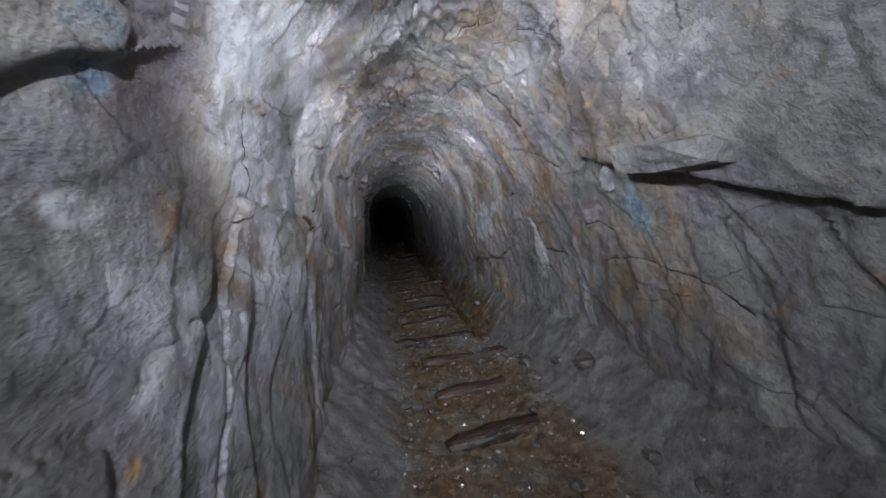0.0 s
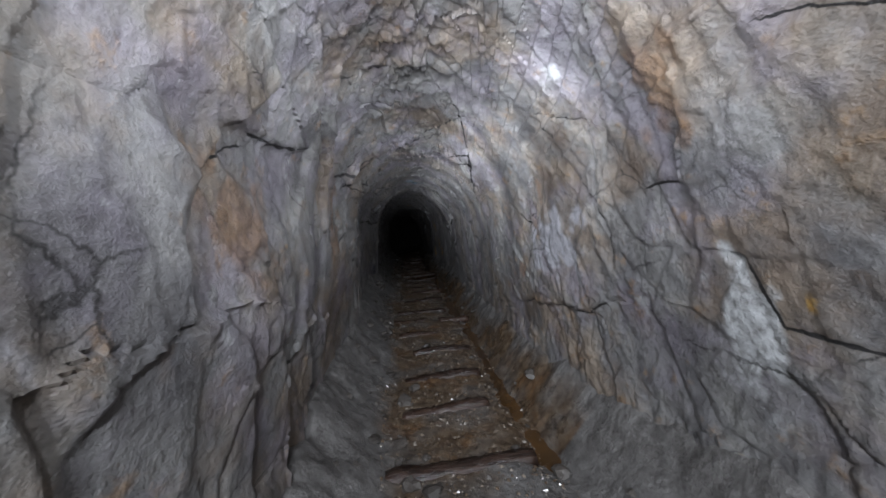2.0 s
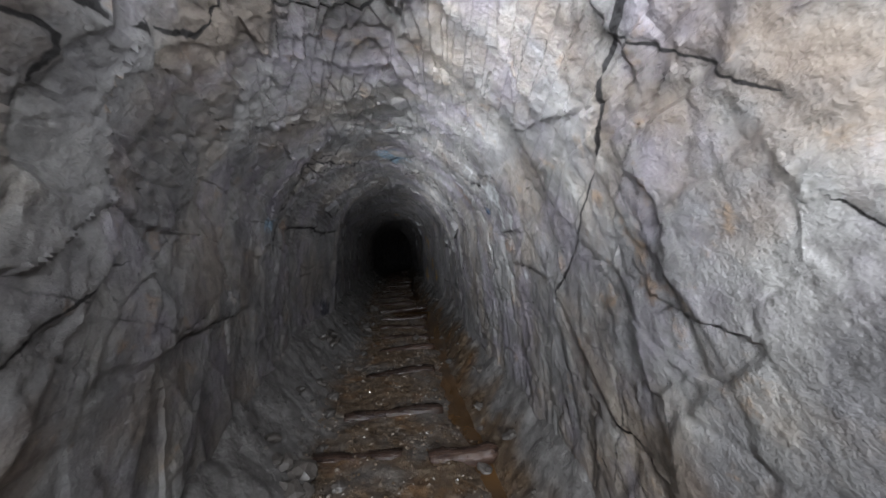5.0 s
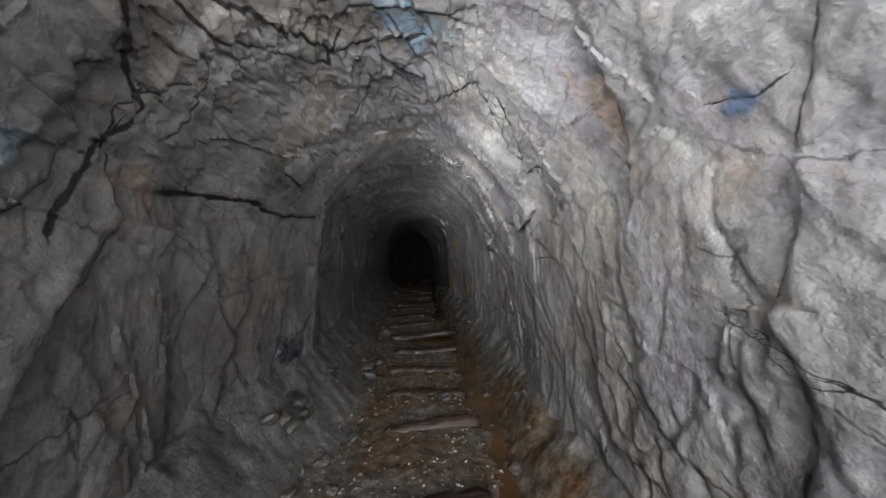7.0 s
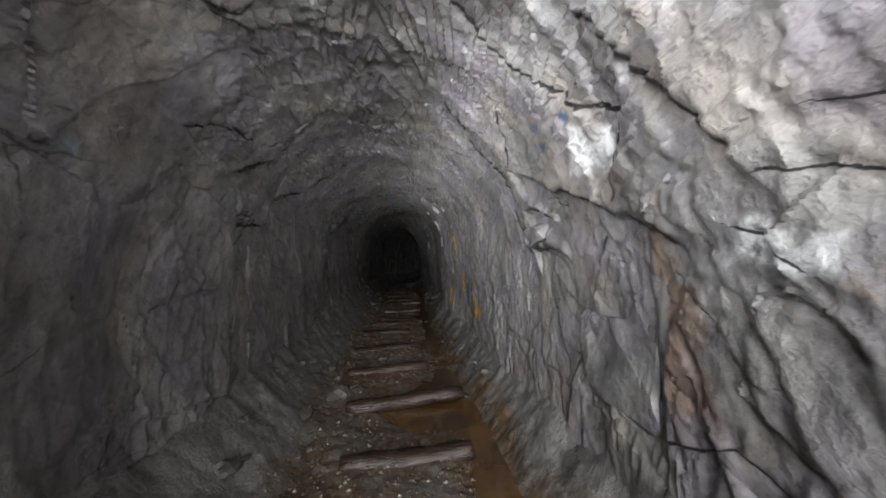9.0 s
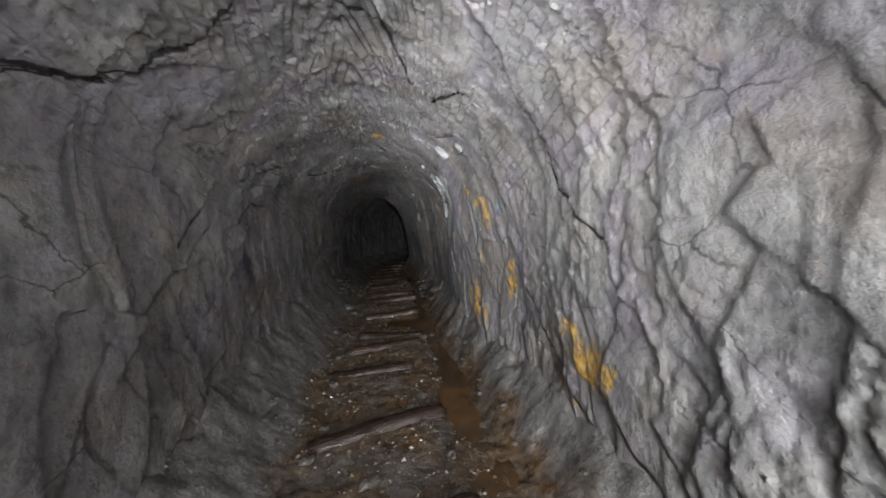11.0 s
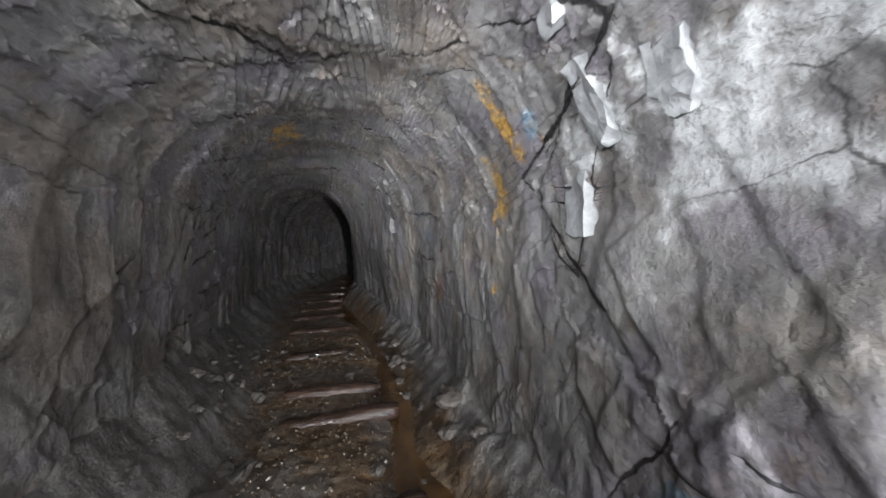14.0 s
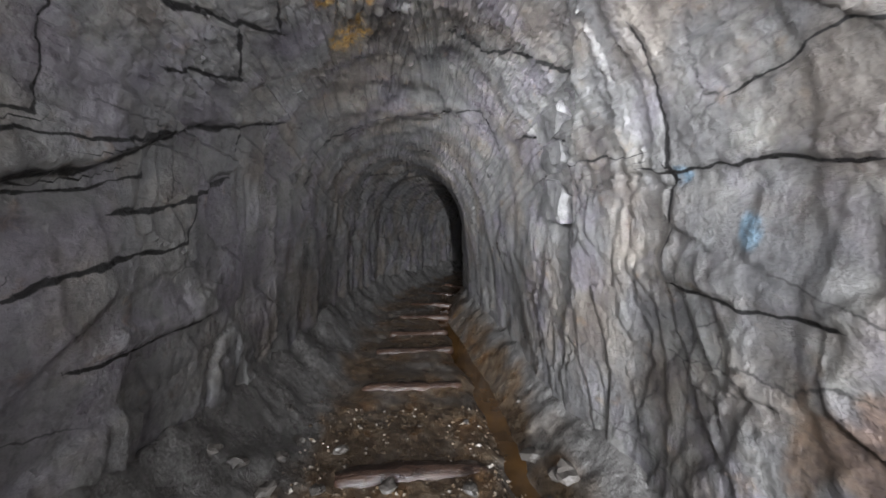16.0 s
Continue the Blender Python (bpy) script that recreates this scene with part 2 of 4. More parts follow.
ledge(0.030, 10, 9.68, 6.96, 9.80, 7.18, 9.92, 7.42)
ledge(0.006, 25, 11.08, 5.90, 11.41, 6.46, 11.25, 7.11)
ledge(0.050, 22, 10.94, 6.96, 10.45, 7.21, 9.94, 7.44)
ledge(0.010, 14, 11.25, 7.11, 11.30, 7.46, 11.05, 7.68)
ledge(0.002, 15, 10.54, 6.34, 10.97, 6.92)
ledge(0.020, 16, 10.07, 7.58, 10.34, 8.22, 10.57, 8.92, 10.68, 9.50)
ledge(0.015, 6, 9.40, 7.55, 9.34, 7.58, 9.31, 7.65, 9.27, 7.69)
ledge(0.015, 7, 9.30, 7.39, 9.14, 7.44)
ledge(0.010, 6, 9.66, 7.75, 9.54, 7.91)
ledge(0.030, 18, 9.77, 8.25, 9.78, 8.63, 9.79, 9.00)
ledge(0.010, 10, 9.77, 8.71, 9.50, 8.49, 9.37, 8.53)
ledge(0.006, 26, 12.66, 4.63, 12.90, 5.21)
ledge(0.025, 10, 11.12, 2.95, 11.25, 3.03, 11.39, 3.22, 11.56, 3.42)
ledge(0.006, 18, 11.58, 3.39, 11.78, 3.69, 11.88, 4.01, 12.05, 4.60, 12.08, 5.06, 11.98, 5.62)
ledge(0.003, 10, 11.19, 3.31, 11.34, 3.51, 11.45, 3.70, 11.43, 3.90)
ledge(0.004, 10, 11.37, 3.31, 11.34, 3.42, 11.45, 3.60)
ledge(0.025, 10, 11.49, 2.47, 11.78, 2.51, 11.96, 2.70, 11.98, 2.83, 12.35, 2.95, 12.68, 3.25, 12.95, 3.58)
ledge(0.015, 10, 11.16, 2.27, 11.24, 2.35, 11.33, 2.48, 11.38, 2.59)
ledge(0.015, 10, 11.15, 2.56, 11.26, 2.55, 11.38, 2.61)
ledge(0.007, 21, 11.76, 4.44, 11.75, 4.73, 11.72, 4.89, 11.77, 5.20)
ledge(0.007, 25, 12.78, 3.34, 12.89, 3.82, 12.77, 4.33, 12.91, 4.85, 13.05, 5.38, 13.53, 5.81, 13.59, 6.17, 13.25, 6.41)
ledge(0.018, 26, 14.72, 4.36, 14.58, 5.91, 14.41, 6.26)
ledge(0.040, 20, 12.94, 1.90, 13.24, 2.28, 13.71, 2.94, 13.57, 3.56)
ledge(0.050, 26, 11.09, 6.51, 11.07, 6.66, 11.12, 6.86, 11.10, 7.16, 11.11, 7.44, 11.07, 7.56)
ledge(0.007, 22, 11.94, 6.12, 11.88, 6.28, 11.72, 6.50)
ledge(0.009, 13, 11.45, 6.49, 11.37, 6.64, 11.24, 6.97)
ledge(0.020, 10, 11.29, 7.63, 11.04, 7.79)
ledge(0.040, 10, 10.96, 7.32, 10.72, 7.39, 10.58, 7.43)
ledge(0.040, 9, 11.07, 7.63, 10.85, 7.68, 10.73, 7.66, 10.63, 7.68)
ledge(0.025, 10, 10.62, 7.12, 10.56, 7.17, 10.48, 7.20, 10.36, 7.26)
ledge(0.015, 7, 10.59, 7.27, 10.49, 7.28)
ledge(0.015, 7, 10.48, 7.31, 10.39, 7.36)
ledge(0.010, 15, 12.87, 6.89, 12.83, 7.48, 12.49, 7.81)
ledge(0.010, 16, 13.71, 6.98, 13.46, 8.27, 12.80, 9.12, 12.54, 9.25)
ledge(0.020, 16, 12.39, 9.07, 12.13, 9.35, 11.91, 9.50)
ledge(0.010, 9, 11.68, 7.41, 11.56, 7.65)
ledge(0.010, 9, 11.60, 8.58, 11.37, 8.86, 11.19, 8.99)
ledge(0.025, 10, 13.99, 3.04, 14.08, 3.13, 14.19, 3.16, 14.35, 3.30)
ledge(0.020, 10, 14.24, 3.03, 14.39, 3.16, 14.57, 3.38)
ledge(0.007, 15, 14.45, 3.15, 14.68, 3.29, 14.88, 3.37)
ledge(0.030, 10, 14.01, 2.48, 14.10, 2.53, 14.21, 2.67, 14.25, 2.76, 14.27, 2.88, 14.35, 3.04)
ledge(0.025, 10, 14.00, 2.22, 14.10, 2.27, 14.19, 2.36, 14.20, 2.48, 14.19, 2.59)
ledge(0.025, 10, 14.00, 1.33, 14.10, 1.42, 14.24, 1.49, 14.33, 1.61)
ledge(0.030, 10, 14.27, 2.78, 14.40, 2.70, 14.62, 2.73, 14.64, 2.84)
ledge(0.020, 10, 14.62, 2.97, 14.89, 3.04)
ledge(0.006, 15, 14.68, 3.70, 14.98, 4.07, 15.08, 4.39, 15.11, 5.02, 15.04, 5.39)
ledge(0.007, 26, 15.57, 3.43, 16.18, 3.83, 16.73, 4.54, 16.58, 5.09)
ledge(0.015, 26, 15.55, 5.28, 15.92, 5.56, 15.70, 6.14, 15.45, 6.57)
ledge(0.030, 22, 15.45, 6.57, 16.26, 7.09, 15.68, 7.93)
ledge(0.006, 16, 14.31, 6.29, 14.21, 6.42, 14.08, 6.53)
ledge(0.011, 16, 14.05, 6.48, 13.94, 6.56)
ledge(0.009, 13, 14.46, 6.54, 14.32, 6.62)
ledge(0.020, 10, 14.47, 7.02, 14.39, 7.29, 14.26, 7.52, 14.10, 8.00)
ledge(0.020, 12, 14.49, 7.18, 14.33, 7.76, 14.19, 8.26, 14.03, 8.51, 13.87, 8.85)
ledge(0.015, 10, 13.74, 6.82, 13.70, 7.06, 13.63, 7.26, 13.56, 7.41, 13.48, 7.56)
ledge(0.010, 7, 14.05, 6.94, 13.94, 7.34, 13.81, 7.47)
ledge(0.010, 16, 15.95, 9.50, 15.76, 9.31, 15.37, 8.31)
ledge(0.010, 8, 14.69, 9.24, 14.71, 8.66)
ledge(0.020, 10, 14.52, 9.04, 14.35, 9.40, 14.24, 9.47)
ledge(0.010, 8, 13.72, 7.83, 13.66, 7.92)
ledge(0.005, 7, 13.83, 8.13, 13.72, 8.35, 13.64, 8.50)
ledge(0.007, 20, 16.41, 3.70, 16.66, 4.00, 16.79, 4.48, 16.79, 5.05, 16.84, 5.33)
ledge(0.006, 25, 17.17, 3.67, 17.72, 4.41, 17.86, 4.91, 17.84, 5.69)
ledge(0.006, 12, 16.44, 5.02, 16.53, 5.24, 16.45, 5.58, 16.30, 5.89, 16.02, 6.13)
ledge(0.004, 11, 16.51, 5.93, 16.18, 6.24)
ledge(0.006, 10, 15.90, 6.14, 15.69, 6.35)
ledge(0.070, 24, 17.77, 1.85, 17.76, 2.33, 18.58, 2.78)
ledge(0.006, 10, 16.39, 3.38, 16.48, 3.49)
ledge(0.020, 10, 16.66, 2.07, 16.90, 2.27, 16.96, 2.61, 16.76, 3.06)
ledge(0.030, 23, 17.43, 1.98, 17.64, 2.28, 17.82, 2.50)
ledge(0.010, 10, 17.21, 1.24, 17.42, 1.47, 17.75, 1.47)
ledge(0.002, 20, 18.11, 5.57, 17.71, 6.16)
ledge(0.010, 14, 18.23, 6.57, 18.35, 7.78)
ledge(0.030, 17, 16.60, 6.35, 17.32, 7.44, 17.19, 8.53, 17.30, 9.50)
ledge(0.010, 7, 16.41, 7.55, 16.29, 8.17, 16.29, 8.58)
ledge(0.030, 12, 15.68, 6.63, 16.08, 7.19, 16.03, 7.58, 15.85, 7.77)
ledge(0.020, 9, 15.83, 7.76, 15.72, 7.16, 15.50, 6.70)
ledge(0.010, 7, 15.98, 7.21, 15.72, 7.26)
ledge(0.010, 7, 15.99, 7.32, 15.74, 7.32)
ledge(0.020, 8, 15.39, 8.50, 15.28, 8.54)
ledge(0.010, 10, 15.19, 8.30, 15.11, 8.32)
ledge(0.006, 10, 17.92, 2.97, 17.94, 3.18, 17.83, 3.39, 17.83, 3.53, 17.77, 3.64)
ledge(0.011, 23, 17.90, 3.25, 18.09, 3.37, 18.20, 3.37, 18.72, 3.72)
ledge(0.002, 14, 18.72, 3.72, 18.36, 3.95)
ledge(0.005, 15, 18.12, 3.68, 18.20, 3.78, 18.15, 3.92)
ledge(0.009, 19, 18.30, 3.06, 18.74, 3.23, 18.53, 3.50)
ledge(0.050, 26, 18.28, 2.68, 18.94, 2.90, 19.40, 3.08, 19.44, 3.35)
ledge(0.025, 10, 17.59, 2.69, 17.68, 2.62, 17.92, 2.64, 17.94, 2.84, 17.92, 2.97)
ledge(0.025, 10, 17.42, 2.26, 17.46, 2.39, 17.52, 2.54, 17.53, 2.66, 17.43, 2.67)
ledge(0.020, 10, 17.74, 2.48, 17.80, 2.55, 18.02, 2.61, 18.28, 2.67)
ledge(0.025, 10, 17.74, 2.31, 17.94, 2.37, 18.38, 2.51, 18.39, 2.69)
ledge(0.020, 10, 17.66, 2.02, 17.67, 2.19, 17.72, 2.34, 17.75, 2.48)
ledge(0.015, 10, 17.67, 2.19, 17.79, 2.31)
ledge(0.025, 10, 17.76, 1.84, 17.89, 1.86, 17.89, 2.10, 17.86, 2.31)
ledge(0.040, 17, 17.91, 2.03, 18.14, 2.10, 18.56, 2.16, 18.63, 2.38, 18.20, 2.31)
ledge(0.020, 17, 18.59, 2.40, 18.98, 2.56, 19.00, 2.85)
ledge(0.030, 14, 18.07, 1.66, 18.40, 1.63, 18.72, 1.67)
ledge(0.030, 10, 17.40, 1.38, 17.58, 1.26, 17.70, 1.37, 17.86, 1.34, 17.90, 1.57, 17.87, 1.72, 17.76, 1.84)
ledge(0.006, 20, 18.18, 5.14, 18.28, 5.45, 18.15, 5.70, 18.07, 5.95, 17.77, 6.21)
ledge(0.007, 26, 19.03, 5.49, 19.11, 5.99, 18.93, 6.17, 18.79, 6.41, 18.65, 6.63)
ledge(0.015, 26, 20.08, 2.72, 20.08, 3.28, 20.33, 4.18, 20.29, 4.96, 20.15, 5.77, 19.75, 6.29, 19.89, 6.75)
ledge(0.050, 26, 20.90, 1.55, 21.07, 2.60)
ledge(0.006, 26, 21.99, 3.57, 22.67, 4.07)
ledge(0.050, 24, 18.65, 6.63, 18.94, 7.17, 18.97, 7.85, 19.03, 8.22)
ledge(0.030, 10, 18.45, 7.28, 17.73, 7.34)
ledge(0.009, 14, 17.70, 6.38, 17.65, 6.61, 17.46, 6.78)
ledge(0.020, 12, 18.31, 7.88, 18.01, 7.91, 17.75, 7.87)
ledge(0.010, 8, 18.02, 7.01, 17.74, 6.92, 17.60, 6.95)
ledge(0.020, 13, 19.54, 6.81, 18.95, 6.99)
ledge(0.010, 8, 18.94, 7.17, 18.43, 7.18)
ledge(0.010, 8, 17.66, 7.57, 17.62, 7.75)
ledge(0.010, 7, 17.10, 7.39, 17.07, 7.11, 17.03, 6.91)

# Stains, and the painted shade of one recess: kind, y, p, half length along y, half height along p.
STAINS_AND_SHADE = []


def mark(*row):
    STAINS_AND_SHADE.append(row)


mark("blue", 0.57, 2.85, 0.085, 0.084)
mark("blue", 0.53, 2.73, 0.058, 0.048)
mark("blue", 1.44, 7.73, 0.071, 0.190)
mark("blue", 0.38, 2.18, 0.020, 0.030)
mark("clay", 1.16, 3.22, 0.439, 0.399)
mark("clay", 1.15, 1.88, 0.701, 0.362)
mark("clay", 2.30, 3.32, 0.185, 0.222)
mark("clay", 2.07, 2.19, 0.092, 0.237)
mark("clay", 3.82, 7.84, 0.319, 0.378)
mark("clay", 1.22, 2.71, 0.379, 0.428)
mark("pale", 0.53, 2.42, 0.044, 0.036)
mark("pale", 1.99, 2.61, 0.052, 0.089)
mark("pale", 3.28, 6.42, 0.091, 0.102)
mark("pale", 3.68, 7.95, 0.079, 0.065)
mark("pale", 2.69, 8.17, 0.092, 0.397)
mark("pale", 9.93, 7.04, 0.246, 0.158)
mark("pale", 9.34, 7.64, 0.097, 0.070)
mark("pale", 15.66, 6.86, 0.141, 0.244)
mark("pale", 15.40, 6.88, 0.065, 0.138)
mark("pale", 18.18, 7.64, 0.125, 0.131)
mark("pale", 15.17, 7.09, 0.233, 0.351)
mark("pale", 6.74, 7.19, 0.189, 0.494)
mark("rust", 4.32, 2.50, 0.177, 0.503)
mark("rust", 3.95, 7.31, 0.044, 0.168)
mark("rust", 4.53, 8.20, 0.140, 0.095)
mark("rust", 2.93, 2.40, 0.157, 0.335)
mark("rust", 2.76, 6.89, 0.122, 0.334)
mark("rust", 9.66, 8.14, 0.107, 0.529)
mark("rust", 7.55, 6.86, 0.117, 0.239)
mark("rust", 17.70, 8.35, 0.147, 0.383)
mark("rust", 7.75, 2.61, 0.143, 0.192)
mark("rust", 6.77, 7.60, 0.136, 0.151)
mark("ochre", 14.31, 7.24, 0.076, 0.069)
mark("ochre", 14.11, 7.41, 0.145, 0.061)
mark("ochre", 13.93, 7.57, 0.103, 0.131)
mark("ochre", 14.29, 8.86, 0.209, 0.231)
mark("ochre", 13.61, 8.29, 0.062, 0.247)
mark("ochre", 14.18, 8.06, 0.060, 0.140)
mark("ochre", 16.60, 7.15, 0.094, 0.254)
mark("ochre", 16.23, 6.69, 0.087, 0.216)
mark("ochre", 16.00, 6.87, 0.026, 0.073)
mark("ochre", 19.01, 4.33, 0.145, 0.294)
mark("ochre", 16.60, 8.03, 0.042, 0.076)
mark("ochre", 18.44, 4.36, 0.291, 0.280)
mark("ochre", 12.68, 8.75, 0.201, 0.186)
mark("ochre", 12.97, 9.44, 0.591, 0.226)
mark("ochre", 2.51, 8.01, 0.024, 0.057)
mark("ochre", 0.55, 1.80, 0.020, 0.050)
mark("ochre", 14.99, 5.39, 0.059, 0.123)
mark("blue", 16.04, 6.75, 0.060, 0.115)
mark("blue", 14.50, 7.42, 0.068, 0.138)
mark("blue", 14.78, 7.65, 0.085, 0.231)
mark("blue", 15.32, 8.71, 0.118, 0.160)
mark("blue", 15.10, 8.96, 0.224, 0.119)
mark("blue", 13.68, 7.53, 0.048, 0.040)
mark("blue", 13.58, 7.32, 0.020, 0.030)
mark("blue", 18.01, 7.60, 0.037, 0.083)
mark("blue", 18.26, 7.32, 0.068, 0.038)
mark("blue", 9.84, 2.79, 0.068, 0.121)
mark("blue", 7.77, 5.27, 0.208, 0.394)
mark("blue", 7.27, 2.70, 0.090, 0.115)
mark("ink", 10.34, 6.73, 0.038, 0.038)
mark("ink", 10.18, 6.82, 0.030, 0.035)
mark("ink", 10.35, 6.88, 0.040, 0.048)
mark("ink", 10.02, 6.80, 0.042, 0.058)
mark("ink", 7.15, 7.11, 0.020, 0.082)
mark("ink", 7.15, 7.13, 0.063, 0.052)
# recess at the foot of the left wall, its shade painted dark
mark("dark", 8.90, 0.93, 0.304, 0.368)
mark("dark", 14.05, 1.84, 0.105, 0.240)


def along(y, p, pts):
    """Signed distance to a broken line in the plane (y, q), q being p scaled to metres; also how far along it lies inside."""
    best = np.full(y.shape, 9.0)
    sign = np.zeros(y.shape)
    for (ya, pa), (yb, pb) in zip(pts[:-1], pts[1:]):
        qa, qb, q = pa * 0.56, pb * 0.56, p * 0.56
        dy, dq = yb - ya, qb - qa
        n = max(math.hypot(dy, dq), 1e-6)
        f = np.clip(((y - ya) * dy + (q - qa) * dq) / n / n, 0, 1)
        ex, ey = y - ya - f * dy, q - qa - f * dq
        d = np.hypot(ex, ey)
        s = np.sign(dy * (q - qa) - dq * (y - ya))
        closer = d < best
        sign = np.where(closer, s, sign)
        best = np.where(closer, d, best)
    return best, sign


BIAS = 0.028      # mean of the relief, so that it stands about the bare section


def flakes(f, edge=0.12):
    """Overlapping flakes: a saw-tooth that rises along f and breaks off sharply."""
    part = f - np.floor(f)
    return part - np.clip((part - 1 + edge) / edge, 0, 1)


def eased(v):
    """Rounds off the hardest edges of an array by a small kernel."""
    v = v.copy()
    v[1:-1] = 0.25 * v[:-2] + 0.5 * v[1:-1] + 0.25 * v[2:]
    v[:, 1:-1] = 0.25 * v[:, :-2] + 0.5 * v[:, 1:-1] + 0.25 * v[:, 2:]
    return v


def relief(y, p):
    """How far the rock stands into the adit from the bare section, in metres, and the painted crack lines: signed and
    plain distance, half width.
    """
    q = p * 0.56
    wy = y + 0.03 * rough_noise(y * 1.9, q * 1.9, 3, 3)
    wq = q + 0.03 * rough_noise(y * 1.7 + 9, q * 2.0, 5, 3)
    roof = np.clip(1 - np.abs(p - 5) / 2.4, 0, 1)
    right = np.clip((p - 5.5) / 1.5, 0, 1)
    out = 0.030 * rough_noise(y * 0.9, q * 0.8, 11, 2)
    shear = wy + right * 0.35 * (wq - 4.5)
    big, crack1, cell1 = blocks(shear * 1.25, wq * 1.35 + 0.2 * shear, 21, soft=0.018)
    mid, crack2, cell2 = blocks(shear * (2.2 + 0.9 * roof) + 7, wq * (3.0 + 1.6 * roof) - 0.5 * shear * (1 - right), 31, soft=0.03)
    fine, crack3, cell3 = blocks(shear * 6.5 + 3, wq * (6 + 3 * roof) + 0.9 * wy, 41, 0.7, 0.4, 0.07)
    tiny, crack4, cell4 = blocks(shear * 14 + 3, wq * (14 + 5 * roof) + 1.9 * wy, 51, 0.6, 0.7, 0.12)
    keep = 0.35 + 0.65 * (cell1 > 0.35)
    blocky = np.interp(y, [13.5, 15.2, 30], [1.0, 1.5, 1.4]) * (1 - 0.35 * right)
    broken = np.clip(0.30 + 0.9 * rough_noise(y * 1.7, q * 1.5, 17, 2), 0, 1)
    out = out + 0.017 * big * (1 - 0.4 * right) + 0.013 * mid * keep * blocky + 0.007 * fine * (0.2 + 0.8 * broken + 0.9 * roof) + 0.003 * tiny * (0.2 + broken + 0.6 * roof)
    # flakes split off along the cleavage: up the walls, across the roof
    sheet1 = flakes(wy * 0.9 - 0.35 * wq + 0.9 * big + 0.15 * rough_noise(y * 2, q * 2, 101, 3), 0.05)
    sheet2 = flakes(wy * (1.8 + 0.8 * roof) + 0.9 * wq * (1 - 2 * right) + 0.9 * mid + 0.15 * rough_noise(y * 4, q * 4, 107, 3), 0.08)
    sheet3 = flakes(wy * 4.0 - 3.0 * wq + 0.8 * mid + 0.6 * fine, 0.14)
    out = out + 0.034 * sheet1 * (1 - 0.6 * right) + 0.018 * sheet2 * (0.5 + 0.5 * broken + 0.5 * roof) + 0.008 * sheet3 * (0.15 + broken + 0.6 * roof)
    out = out - 0.008 * crack2 * keep * blocky * (cell2 > 0.5)
    out = out + 0.002 * rough_noise(shear * 8, wq * 9, 61, 3) + 0.0015 * rough_noise(wy * 26, wq * 30, 71, 2)
    jy = y + 0.010 * rough_noise(y * 9, q * 9, 81, 2)
    jp = p + 0.020 * rough_noise(y * 9 + 4, q * 9, 83, 2)
    step, groove = np.zeros(y.shape), np.zeros(y.shape)
    side, near, half = np.full(y.shape, 0.5), np.full(y.shape, 0.5), np.full(y.shape, 0.002)
    for pts, high, shade_mm in LEDGES:
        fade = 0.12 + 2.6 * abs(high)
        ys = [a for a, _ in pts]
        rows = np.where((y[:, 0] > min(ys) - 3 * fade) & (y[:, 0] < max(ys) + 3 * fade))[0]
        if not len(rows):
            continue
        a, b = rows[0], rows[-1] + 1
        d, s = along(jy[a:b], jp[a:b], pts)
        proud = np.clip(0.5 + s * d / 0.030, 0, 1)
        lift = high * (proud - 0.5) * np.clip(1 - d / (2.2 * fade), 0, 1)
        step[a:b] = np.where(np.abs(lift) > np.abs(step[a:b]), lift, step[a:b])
        wide = shade_mm / 2000.0
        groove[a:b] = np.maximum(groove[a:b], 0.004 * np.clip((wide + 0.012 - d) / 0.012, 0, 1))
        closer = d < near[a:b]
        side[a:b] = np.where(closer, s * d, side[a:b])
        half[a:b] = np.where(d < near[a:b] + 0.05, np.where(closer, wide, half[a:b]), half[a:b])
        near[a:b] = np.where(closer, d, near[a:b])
    return 0.6 * out + 0.4 * eased(out) - BIAS + eased(eased(step)) - groove, side, near, half


def stain_or_shade(y, p, kind):
    q = p * 0.56
    total = np.zeros(y.shape)
    ragged = rough_noise(y * 11, q * 9, 91, 5) * (0.08 if kind == "ink" else 0.75)
    for name, ys, ps, ry, rp in STAINS_AND_SHADE:
        if name == kind:
            d = np.sqrt(((y - ys) / ry) ** 2 + ((p - ps) / rp) ** 2)
            total = np.maximum(total, np.clip((1.0 - d + ragged) * 2.2, 0, 1))
    return total


# ------------------------------------------------------------------ materials
def nodes_of(name):
    m = bpy.data.materials.new(name)
    m.use_nodes = True
    t = m.node_tree
    return m, t, t.nodes["Principled BSDF"]


